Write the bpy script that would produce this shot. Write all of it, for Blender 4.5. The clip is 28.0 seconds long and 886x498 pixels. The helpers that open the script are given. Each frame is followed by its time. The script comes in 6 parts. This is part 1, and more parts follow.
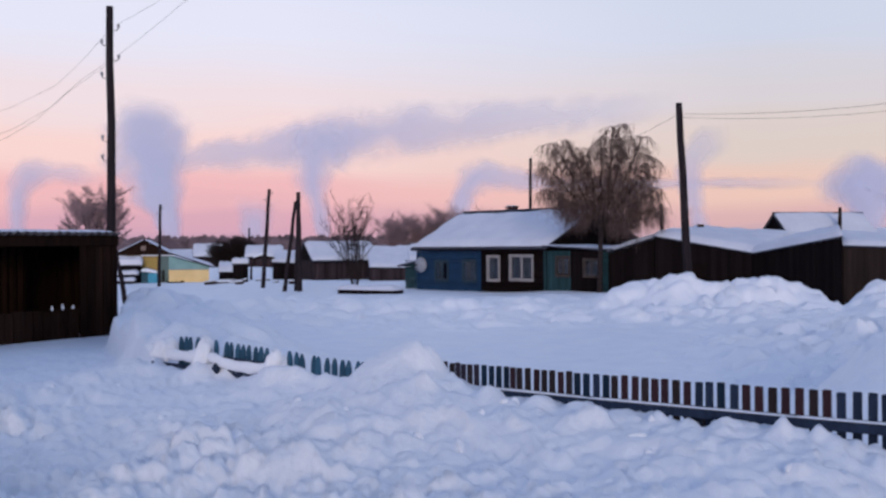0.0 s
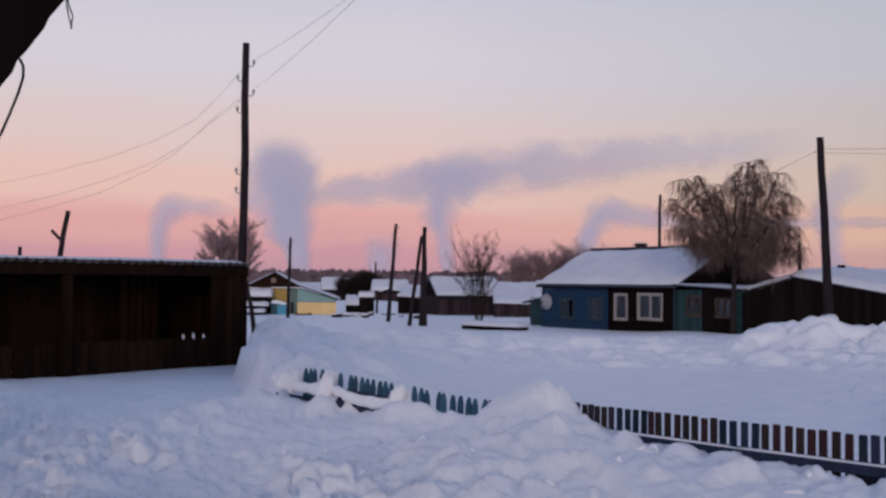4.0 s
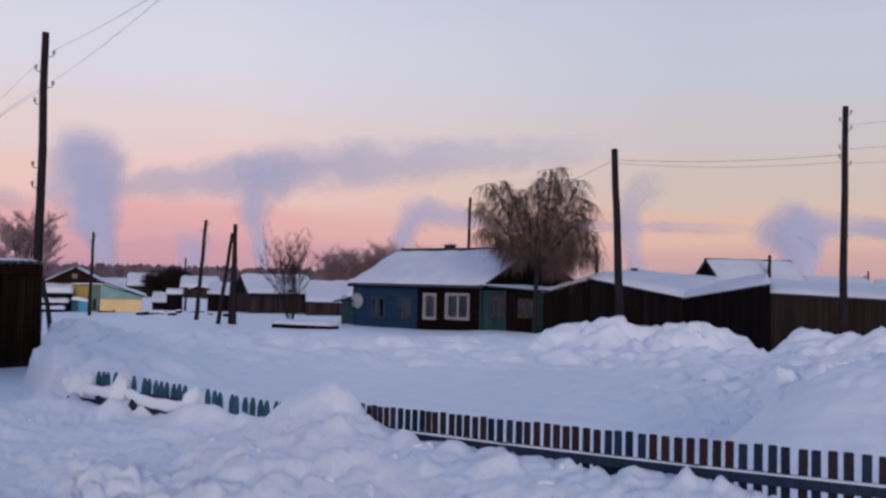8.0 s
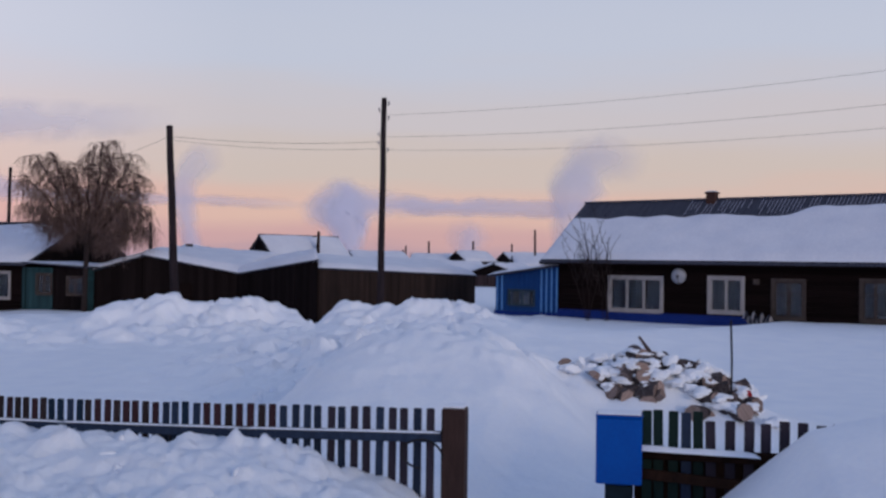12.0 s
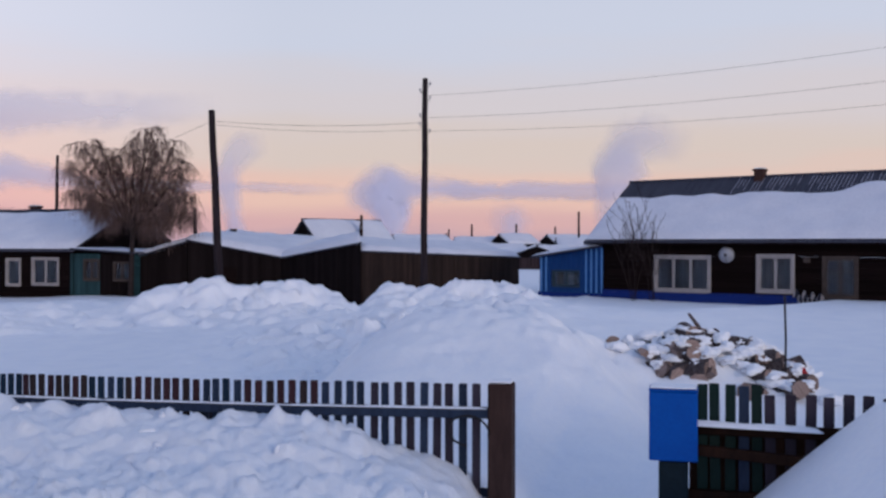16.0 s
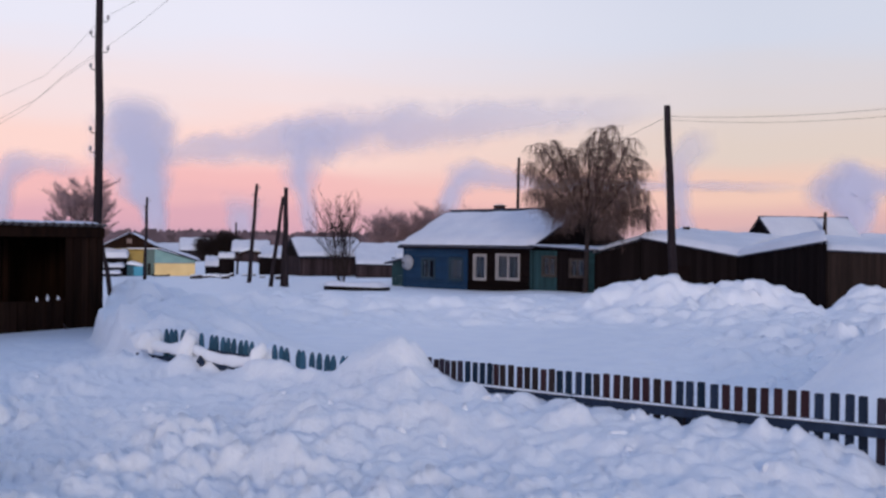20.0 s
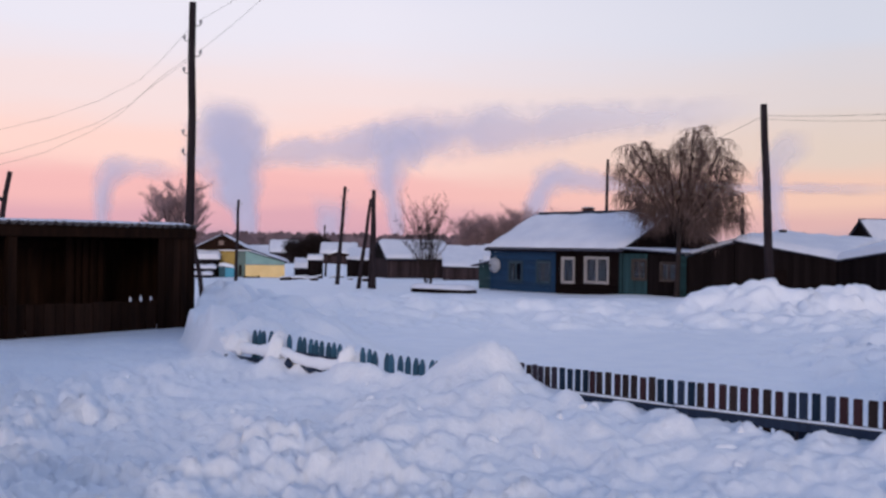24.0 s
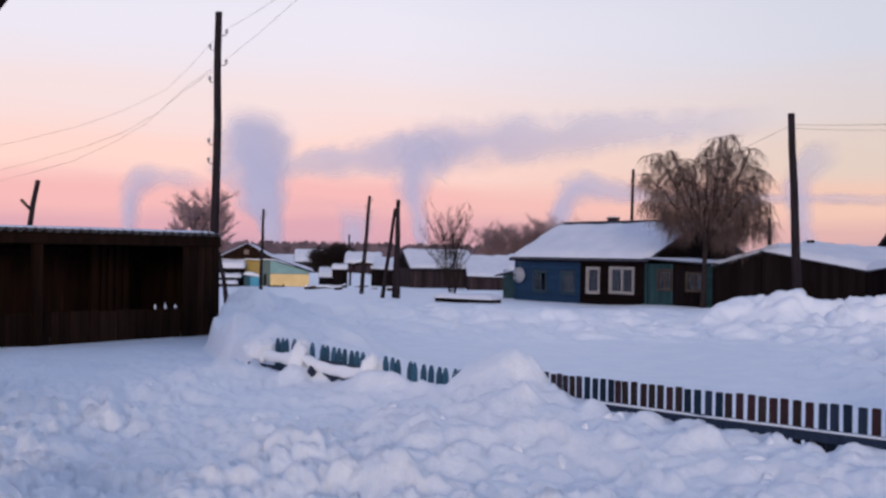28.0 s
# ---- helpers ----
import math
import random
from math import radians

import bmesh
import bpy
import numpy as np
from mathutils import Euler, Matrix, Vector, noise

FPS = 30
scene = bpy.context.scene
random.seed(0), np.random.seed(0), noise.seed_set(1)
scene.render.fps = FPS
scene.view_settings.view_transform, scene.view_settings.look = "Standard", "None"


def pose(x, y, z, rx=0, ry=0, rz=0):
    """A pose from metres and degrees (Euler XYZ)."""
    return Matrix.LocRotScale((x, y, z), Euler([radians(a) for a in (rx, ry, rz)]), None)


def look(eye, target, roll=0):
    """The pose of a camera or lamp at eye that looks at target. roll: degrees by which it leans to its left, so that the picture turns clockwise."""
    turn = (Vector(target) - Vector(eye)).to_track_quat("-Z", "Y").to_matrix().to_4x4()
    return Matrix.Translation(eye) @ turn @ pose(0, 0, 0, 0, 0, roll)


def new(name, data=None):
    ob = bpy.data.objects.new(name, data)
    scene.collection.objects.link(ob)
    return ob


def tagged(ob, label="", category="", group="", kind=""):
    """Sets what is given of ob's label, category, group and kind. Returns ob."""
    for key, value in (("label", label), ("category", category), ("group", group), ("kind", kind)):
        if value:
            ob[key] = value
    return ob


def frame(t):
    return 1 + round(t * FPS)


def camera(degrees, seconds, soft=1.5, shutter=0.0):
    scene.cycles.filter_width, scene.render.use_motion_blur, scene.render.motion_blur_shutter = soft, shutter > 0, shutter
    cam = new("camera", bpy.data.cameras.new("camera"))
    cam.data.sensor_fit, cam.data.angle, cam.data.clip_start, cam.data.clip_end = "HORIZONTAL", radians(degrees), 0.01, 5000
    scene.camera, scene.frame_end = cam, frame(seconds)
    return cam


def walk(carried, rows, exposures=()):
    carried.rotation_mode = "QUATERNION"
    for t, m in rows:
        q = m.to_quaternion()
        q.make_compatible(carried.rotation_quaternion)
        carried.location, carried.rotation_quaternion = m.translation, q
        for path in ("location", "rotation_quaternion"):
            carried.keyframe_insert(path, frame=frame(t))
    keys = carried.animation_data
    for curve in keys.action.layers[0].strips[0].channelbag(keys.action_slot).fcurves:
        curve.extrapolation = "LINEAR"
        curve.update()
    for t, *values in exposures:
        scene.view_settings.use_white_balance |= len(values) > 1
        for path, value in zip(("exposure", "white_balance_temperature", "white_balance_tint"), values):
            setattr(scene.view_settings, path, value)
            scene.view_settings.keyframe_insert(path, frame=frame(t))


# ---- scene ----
cam = camera(47.7, 28.0, soft=2.6)
# seconds, eye x y z, yaw to the left of +y, pitch, roll in degrees
PATH = [
    (0, -0.079, 0.227, 2.170, 16.80, -0.23, -0.46),
    (0.5, -0.158, 0.350, 2.179, 19.78, 1.63, 0.44),
    (1, -0.199, 0.449, 2.165, 21.63, 3.14, 0.15),
    (1.5, -0.236, 0.521, 2.158, 22.95, 2.51, 0.10),
    (2, -0.258, 0.570, 2.156, 23.70, 2.65, 0.20),
    (2.5, -0.258, 0.568, 2.156, 23.68, 2.76, 0.21),
    (3, -0.257, 0.568, 2.144, 23.93, 2.14, 0.13),
    (3.5, -0.252, 0.557, 2.143, 23.79, 1.85, 0.42),
    (5.5, -0.247, 0.541, 2.145, 24.27, 2.02, 0.73),
    (6, -0.234, 0.505, 2.155, 24.26, 2.11, 0.97),
    (6.5, -0.150, 0.420, 2.152, 24.58, 2.24, 1.29),
    (7, -0.060, 0.370, 2.132, 24.30, 2.22, 1.15),
    (7.5, 0.020, 0.310, 2.183, 18.72, 1.95, 0.88),
    (8, 0.090, 0.210, 2.229, 13.41, 1.86, 1.13),
    (8.5, 0.183, -0.131, 2.220, 7.47, 2.02, 0.68),
    (9, 0.188, -0.326, 2.250, 1.56, 1.84, 0.81),
    (9.5, 0.191, -0.507, 2.272, -4.82, 1.36, 0.76),
    (10, 0.140, -0.616, 2.300, -9.31, 1.39, 1.07),
    (10.5, 0.141, -0.666, 2.307, -11.42, 1.07, 0.93),
    (11, 0.139, -0.661, 2.314, -12.10, 0.87, 0.77),
    (11.5, 0.134, -0.684, 2.315, -11.86, 0.79, 0.68),
    (12, 0.119, -0.701, 2.320, -11.65, 0.77, 0.76),
    (12.5, 0.117, -0.713, 2.320, -11.15, 0.71, 0.72),
    (14.5, 0.112, -0.682, 2.309, -9.98, 0.29, 0.42),
    (15, 0.123, -0.643, 2.285, -9.72, 0.13, 0.26),
    (15.5, 0.123, -0.594, 2.252, -9.21, -0.03, 0.33),
    (16, 0.159, -0.462, 2.226, -9.20, -0.16, 0.11),
    (16.5, 0.193, -0.330, 2.216, -7.45, -0.32, 0.17),
    (17, 0.125, -0.400, 2.243, -5.18, -0.37, -0.00),
    (17.5, 0.078, -0.350, 2.246, -1.77, -0.28, -0.06),
    (18, 0.067, -0.301, 2.235, 2.10, -0.37, 0.07),
    (18.5, 0.015, -0.143, 2.203, 6.48, -0.61, 0.12),
    (19, 0.008, -0.020, 2.183, 10.53, -0.58, 0.57),
    (19.5, -0.043, 0.120, 2.171, 14.19, -0.50, 0.70),
    (20, -0.056, 0.179, 2.158, 16.06, -0.33, 0.53),
    (20.5, -0.070, 0.205, 2.151, 16.12, -0.33, 0.68),
    (22.5, -0.137, 0.331, 2.132, 18.40, -0.39, 1.13),
    (23, -0.150, 0.379, 2.132, 19.52, -0.33, 0.86),
    (23.5, -0.163, 0.427, 2.137, 20.36, -0.62, 0.58),
    (24, -0.189, 0.439, 2.142, 20.99, -0.22, 0.70),
    (24.5, -0.203, 0.475, 2.136, 22.46, 0.62, 1.10),
    (25, -0.206, 0.501, 2.128, 22.62, 0.64, 1.00),
    (25.5, -0.207, 0.502, 2.128, 22.48, 0.56, 0.95),
    (26, -0.213, 0.488, 2.130, 22.11, 0.56, 1.17),
    (26.5, -0.203, 0.488, 2.134, 22.36, 0.60, 1.08),
    (27, -0.205, 0.493, 2.136, 22.36, 0.55, 1.08),
    (27.5, -0.193, 0.491, 2.129, 22.38, 0.44, 0.78),
    (28, -0.209, 0.505, 2.122, 22.39, 0.33, 0.87),
]


def aim(x, y, z, yaw, pitch, roll):
    a, b = radians(yaw), radians(pitch)
    ahead = Vector((-math.sin(a) * math.cos(b), math.cos(a) * math.cos(b), math.sin(b)))
    return look((x, y, z), Vector((x, y, z)) + ahead, roll)


walk(cam, [(r[0], aim(*r[1:])) for r in PATH],
     exposures=[(0, 0.16, 6150, 7), (1.0, -0.15, 6550, 9), (3.5, -0.19, 6750, 10), (6.5, -0.17, 6700, 10), (8, -0.08, 6400, 9), (11, -0.10, 6200, 7), (12.5, -0.10, 6200, 7), (16, 0.07, 6200, 7), (19, 0.19, 6300, 7), (23, 0.20, 6500, 8), (28, 0.20, 6600, 9)])

# ---------------------------------------------------------------- light
SUN_AZ, SUN_EL = 158.0, 9.0
sun_data = bpy.data.lights.new("sun", "SUN")
sun_data.energy, sun_data.angle, sun_data.color = 1.15, radians(14), (1.0, 0.80, 0.68)
sun = new("sun", sun_data)
sa, se = radians(SUN_AZ), radians(SUN_EL)
toward = Vector((math.sin(sa) * math.cos(se), math.cos(sa) * math.cos(se), math.sin(se)))
sun.matrix_world = look(toward * 50, (0, 0, 0))

world = bpy.data.worlds.new("dusk_sky")
scene.world = world
world.use_nodes = True


def dusk_sky(nt):
    """Winter dusk: a pink belt low down, pale lavender above, blue overhead, warmer towards the east."""
    n, l = nt.nodes, nt.links
    n.clear()
    out, bg = n.new("ShaderNodeOutputWorld"), n.new("ShaderNodeBackground")
    co, sep = n.new("ShaderNodeTexCoord"), n.new("ShaderNodeSeparateXYZ")
    l.new(co.outputs["Generated"], sep.inputs[0])
    asin = n.new("ShaderNodeMath"); asin.operation = "ARCSINE"
    l.new(sep.outputs["Z"], asin.inputs[0])
    # soft uneven streaks of thin haze
    streak = n.new("ShaderNodeMapping"); streak.inputs["Scale"].default_value = (3, 3, 22)
    l.new(co.outputs["Generated"], streak.inputs[0])
    noi = n.new("ShaderNodeTexNoise"); noi.inputs["Scale"].default_value = 1.3; noi.inputs["Detail"].default_value = 4
    l.new(streak.outputs[0], noi.inputs["Vector"])
    wob = n.new("ShaderNodeMath"); wob.operation = "MULTIPLY_ADD"
    wob.inputs[1].default_value, wob.inputs[2].default_value = 0.05, -0.025
    l.new(noi.outputs["Fac"], wob.inputs[0])
    elev = n.new("ShaderNodeMath"); elev.operation = "ADD"
    l.new(asin.outputs[0], elev.inputs[0]); l.new(wob.outputs[0], elev.inputs[1])
    unit = n.new("ShaderNodeMath"); unit.operation = "DIVIDE"; unit.inputs[1].default_value = radians(60)
    l.new(elev.outputs[0], unit.inputs[0])

    def ramp(stops):
        r = n.new("ShaderNodeValToRGB")
        r.color_ramp.interpolation = "EASE"
        while len(r.color_ramp.elements) < len(stops):
            r.color_ramp.elements.new(0.5)
        for e, (deg, c) in zip(r.color_ramp.elements, stops):
            e.position, e.color = deg / 60, (*c, 1)
        l.new(unit.outputs[0], r.inputs[0])
        return r

    west = ramp([(0, (.50, .31, .41)), (1.2, (.66, .36, .43)), (3.0, (.83, .45, .45)), (5.2, (.90, .61, .56)), (8, (.83, .67, .68)), (12, (.75, .72, .82)), (22, (.56, .62, .84)), (60, (.15, .215, .41))])
    east = ramp([(0, (.50, .34, .40)), (1.2, (.68, .41, .40)), (3.0, (.80, .52, .43)), (5.2, (.69, .56, .50)), (8, (.66, .585, .60)), (12, (.60, .61, .71)), (22, (.47, .53, .73)), (60, (.15, .215, .41))])
    az = n.new("ShaderNodeMapRange")
    az.inputs["From Min"].default_value, az.inputs["From Max"].default_value = -0.42, 0.0
    l.new(sep.outputs["X"], az.inputs["Value"])
    mix = n.new("ShaderNodeMix"); mix.data_type = "RGBA"
    l.new(az.outputs[0], mix.inputs[0]); l.new(west.outputs[0], mix.inputs[6]); l.new(east.outputs[0], mix.inputs[7])
    l.new(mix.outputs[2], bg.inputs["Color"])
    bg.inputs["Strength"].default_value = 0.98
    l.new(bg.outputs[0], out.inputs[0])


dusk_sky(world.node_tree)


# ---------------------------------------------------------------- materials
def material(name, base, rough=0.8, grain=0.25, scale=6.0, stretch=(1, 1, 1), bump=0.3, vary=0.0, second=None, metal=0.0, fine=40.0, island=0.0, gloss=0.12):
    """A surface with variation at two scales: base colour mixed with second by large and fine noise, and relief."""
    m = bpy.data.materials.new(name)
    m.use_nodes = True
    n, l = m.node_tree.nodes, m.node_tree.links
    p = n["Principled BSDF"]
    p.inputs["Roughness"].default_value, p.inputs["Metallic"].default_value = rough, metal
    p.inputs["Specular IOR Level"].default_value = gloss
    co, mp = n.new("ShaderNodeTexCoord"), n.new("ShaderNodeMapping")
    mp.inputs["Scale"].default_value = stretch
    l.new(co.outputs["Object"], mp.inputs[0])
    big, small = n.new("ShaderNodeTexNoise"), n.new("ShaderNodeTexNoise")
    big.inputs["Scale"].default_value, big.inputs["Detail"].default_value = scale, 3
    small.inputs["Scale"].default_value, small.inputs["Detail"].default_value = fine, 4
    l.new(mp.outputs[0], big.inputs["Vector"]); l.new(mp.outputs[0], small.inputs["Vector"])
    both = n.new("ShaderNodeMath"); both.operation = "MULTIPLY_ADD"; both.inputs[1].default_value = 0.6
    half = n.new("ShaderNodeMath"); half.operation = "MULTIPLY"; half.inputs[1].default_value = 0.4
    l.new(small.outputs["Fac"], half.inputs[0]); l.new(big.outputs["Fac"], both.inputs[0]); l.new(half.outputs[0], both.inputs[2])
    sharp = n.new("ShaderNodeMapRange")
    sharp.inputs["From Min"].default_value, sharp.inputs["From Max"].default_value = 0.34, 0.66
    l.new(both.outputs[0], sharp.inputs["Value"])
    mix = n.new("ShaderNodeMix"); mix.data_type = "RGBA"
    second = second or tuple(c * (1 - grain) for c in base)
    mix.inputs[6].default_value, mix.inputs[7].default_value = (*second, 1), (*base, 1)
    l.new(sharp.outputs[0], mix.inputs[0])
    colour = mix.outputs[2]
    if vary or island:
        src = n.new("ShaderNodeObjectInfo") if vary else n.new("ShaderNodeNewGeometry")
        span = vary or island
        hsv = n.new("ShaderNodeHueSaturation")
        mr = n.new("ShaderNodeMapRange")
        mr.inputs["To Min"].default_value, mr.inputs["To Max"].default_value = 1 - span, 1 + span
        l.new(src.outputs["Random" if vary else "Random Per Island"], mr.inputs["Value"])
        l.new(mr.outputs[0], hsv.inputs["Value"]); l.new(colour, hsv.inputs["Color"])
        colour = hsv.outputs[0]
    l.new(colour, p.inputs["Base Color"])
    if bump:
        b = n.new("ShaderNodeBump"); b.inputs["Strength"].default_value, b.inputs["Distance"].default_value = bump, 0.02
        l.new(both.outputs[0], b.inputs["Height"]); l.new(b.outputs[0], p.inputs["Normal"])
    return m


SNOW = material("snow", (.85, .875, .92), 0.55, scale=1.6, second=(.76, .80, .88), bump=1.0, fine=23)
# set darker and bluer than SNOW
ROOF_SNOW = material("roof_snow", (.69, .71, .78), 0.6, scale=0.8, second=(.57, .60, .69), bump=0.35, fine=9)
WEATHERED = material("weathered_plank", (.028, .014, .0095), 0.85, scale=2, stretch=(5, 5, .6), second=(.009, .006, .005), vary=0.35, gloss=.03)
DARK_PLANK = material("dark_plank", (.0105, .0076, .0080), 0.85, scale=1.5, stretch=(4, 4, .5), second=(.0060, .0046, .0050), island=0.3, gloss=.03)
DARK_WALL = material("dark_stained_board", (.009, .0052, .005), 0.75, scale=1.2, stretch=(.5, .5, 6), second=(.004, .0026, .0026), island=0.3, gloss=.03)
GREY_POLE = material("grey_pole_wood", (.032, .025, .030), 0.85, scale=3, stretch=(6, 6, .5), second=(.014, .011, .013), gloss=.03)
BLUE_WALL = material("blue_painted_board", (.010, .039, .092), 0.55, scale=1.0, stretch=(1, 1, 5), second=(.007, .026, .063), island=0.15)
BRIGHT_BLUE = material("bright_blue_paint", (.008, .050, .185), 0.5, scale=2, stretch=(4, 4, 1), second=(.005, .035, .135))
DEEP_BLUE = material("deep_blue_paint", (.006, .025, .17), 0.5, scale=2, stretch=(1, 1, 4), second=(.004, .017, .12))
BOX_BLUE = material("mailbox_blue_paint", (.004, .075, .36), 0.42, scale=5, second=(.003, .055, .29), bump=0.12)
TEAL_WALL = material("teal_painted_board", (.019, .052, .060), 0.65, scale=1.2, stretch=(5, 5, .7), second=(.013, .035, .042), island=0.2)
WHITE_TRIM = material("white_trim_paint", (.33, .31, .31), 0.55, scale=5, second=(.22, .21, .215), bump=0.15)
WORN_TRIM = material("worn_grey_trim", (.07, .055, .05), 0.7, scale=5, second=(.03, .024, .022), bump=0.15)
BLUE_TRIM = material("faded_blue_trim", (.035, .06, .085), 0.7, scale=5, second=(.022, .04, .06), bump=0.15)
# dark plank lightened to put distance haze into the far houses
HAZY_PLANK = material("haze_paled_plank", (.050, .036, .040), 0.9, scale=1.5, stretch=(4, 4, .5), second=(.026, .019, .022), island=0.4, gloss=.03)
BRICK = material("chimney_brick", (.06, .032, .028), 0.9, scale=9, second=(.05, .028, .025))
SLATE = material("grey_roof_sheet", (.055, .06, .085), 0.7, scale=1.5, stretch=(6, .5, .5), second=(.03, .033, .05))
RUST_SHEET = material("corrugated_sheet", (.16, .15, .15), 0.6, scale=2, second=(.09, .08, .08))
YELLOW_WALL = material("yellow_painted_wall", (.78, .60, .30), 0.7, scale=1.5, second=(.68, .50, .24))
PALE_TEAL = material("pale_teal_wall", (.24, .40, .40), 0.7, scale=1.5, second=(.18, .32, .33))
SKY_BLUE = material("sky_blue_door", (.08, .32, .46), 0.6, scale=2, second=(.06, .25, .38))
# curtains coloured near black to give the panes a dark room behind
CURTAIN = material("dim_curtain", (.018, .018, .03), 0.9, scale=3, stretch=(8, 8, .5), second=(.007, .007, .012))
PALE_CLOTH = material("pale_cloth", (.42, .41, .44), 0.9, scale=6, second=(.30, .30, .33))
INTERIOR = material("dim_interior", (.03, .028, .028), 0.9, scale=2, second=(.015, .014, .014))
DISH = material("dish_metal", (.29, .31, .36), 0.5, scale=6, second=(.21, .23, .28), bump=0.05)
WIRE = material("black_wire", (.02, .02, .022), 0.6, bump=0)
IRON = material("dark_iron", (.03, .03, .035), 0.5, metal=0.6, scale=9)
CERAMIC = material("insulator_ceramic", (.35, .34, .36), 0.35, scale=9, bump=0.05)
BARK = material("birch_bark", (.036, .027, .027), 0.85, scale=5, stretch=(1, 1, 3), second=(.014, .010, .010))
DARK_TWIG = material("dark_twig", (.026, .018, .018), 0.85, scale=3, second=(.014, .010, .010), bump=0)
TWIG = material("bare_twig", (.165, .112, .100), 0.85, scale=3, second=(.095, .063, .058), bump=0, island=0.3)
# distance haze is mixed into this pale pinkish twig colour
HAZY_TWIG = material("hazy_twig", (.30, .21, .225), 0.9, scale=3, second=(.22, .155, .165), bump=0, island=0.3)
# lilac tint carries the haze over the horizon woods
HAZED_TREE = material("far_wood", (.14, .105, .125), 0.95, scale=.2, fine=2, second=(.10, .075, .09), bump=0, island=0.3)
LOG_BARK = material("log_bark", (.115, .095, .10), 0.9, scale=8, stretch=(3, 3, 1), second=(.03, .022, .02), vary=0.3)
LOG_WOOD = material("split_wood", (.30, .225, .20), 0.8, scale=6, stretch=(5, 5, .7), second=(.16, .115, .10), vary=0.3)
THIN_SNOW = material("thin_frost", (.30, .32, .40), 0.7, scale=5, second=(.16, .17, .23))
RED_PLASTIC = material("red_plastic", (.35, .02, .03), 0.45, scale=8, second=(.22, .015, .02))
PICKET = {
    "navy": material("navy_picket_paint", (.022, .036, .068), 0.65, scale=6, stretch=(5, 5, 1), second=(.013, .020, .040), vary=0.25),
    "brown": material("brown_picket_paint", (.031, .021, .022), 0.65, scale=6, stretch=(5, 5, 1), second=(.019, .014, .014), vary=0.25),
    "maroon": material("maroon_picket_paint", (.037, .017, .022), 0.65, scale=6, stretch=(5, 5, 1), second=(.032, .013, .016), vary=0.25),
    "teal": material("teal_picket_paint", (.009, .022, .042), 0.65, scale=6, stretch=(5, 5, 1), second=(.006, .014, .030), vary=0.25),
    "green": material("green_picket_paint", (.009, .026, .023), 0.65, scale=6, stretch=(5, 5, 1), second=(.006, .016, .014), vary=0.25),
    "violet": material("faded_violet_picket_paint", (.036, .030, .045), 0.7, scale=6, stretch=(5, 5, 1), second=(.023, .019, .029), vary=0.2),
    "blue": material("worn_blue_picket_paint", (.045, .120, .185), 0.65, scale=6, stretch=(5, 5, 1), second=(.024, .066, .115), vary=0.3),
}


def glass_material():
    m = bpy.data.materials.new("window_glass")
    m.use_nodes = True
    p = m.node_tree.nodes["Principled BSDF"]
    p.inputs["Base Color"].default_value = (.9, .93, .96, 1)
    p.inputs["Roughness"].default_value, p.inputs["Transmission Weight"].default_value, p.inputs["IOR"].default_value = 0.03, 1.0, 1.45
    return m


GLASS = glass_material()


def smoke_material():
    """Cold white smoke, thin at the ribbon's rim and broken by billows."""
    m = bpy.data.materials.new("chimney_smoke")
    m.use_nodes = True
    n, l = m.node_tree.nodes, m.node_tree.links
    n.clear()
    out, mix = n.new("ShaderNodeOutputMaterial"), n.new("ShaderNodeMixShader")
    dif, tra = n.new("ShaderNodeBsdfDiffuse"), n.new("ShaderNodeBsdfTransparent")
    dif.inputs["Color"].default_value = (.52, .54, .68, 1)
    uv, ob = n.new("ShaderNodeUVMap"), n.new("ShaderNodeTexCoord")
    uv.uv_map = "plume"
    sep = n.new("ShaderNodeSeparateXYZ")
    noi = n.new("ShaderNodeTexNoise"); noi.inputs["Scale"].default_value = 0.026; noi.inputs["Detail"].default_value = 4
    l.new(ob.outputs["Object"], noi.inputs["Vector"])
    l.new(uv.outputs[0], sep.inputs[0])
    edge = n.new("ShaderNodeMath"); edge.operation = "ABSOLUTE"
    l.new(sep.outputs["X"], edge.inputs[0])
    inner = n.new("ShaderNodeMath"); inner.operation = "SUBTRACT"; inner.inputs[0].default_value = 1.0
    l.new(edge.outputs[0], inner.inputs[1])
    bil = n.new("ShaderNodeMath"); bil.operation = "MULTIPLY_ADD"; bil.inputs[1].default_value, bil.inputs[2].default_value = 1.3, -0.62
    l.new(noi.outputs["Fac"], bil.inputs[0])
    add = n.new("ShaderNodeMath"); add.operation = "ADD"
    l.new(inner.outputs[0], add.inputs[0]); l.new(bil.outputs[0], add.inputs[1])
    rim = n.new("ShaderNodeMapRange"); rim.interpolation_type = "SMOOTHSTEP"
    rim.inputs["From Min"].default_value, rim.inputs["From Max"].default_value = 0.05, 0.95
    l.new(add.outputs[0], rim.inputs["Value"])
    zero = n.new("ShaderNodeMapRange"); zero.interpolation_type = "SMOOTHSTEP"
    zero.inputs["From Max"].default_value = 0.45
    l.new(inner.outputs[0], zero.inputs["Value"])
    a = n.new("ShaderNodeMath"); a.operation = "MULTIPLY"
    l.new(rim.outputs[0], a.inputs[0]); l.new(zero.outputs[0], a.inputs[1])
    b = n.new("ShaderNodeMath"); b.operation = "MULTIPLY"
    l.new(a.outputs[0], b.inputs[0]); l.new(sep.outputs["Y"], b.inputs[1])
    l.new(b.outputs[0], mix.inputs[0]); l.new(tra.outputs[0], mix.inputs[1]); l.new(dif.outputs[0], mix.inputs[2]); l.new(mix.outputs[0], out.inputs[0])
    return m


SMOKE = smoke_material()


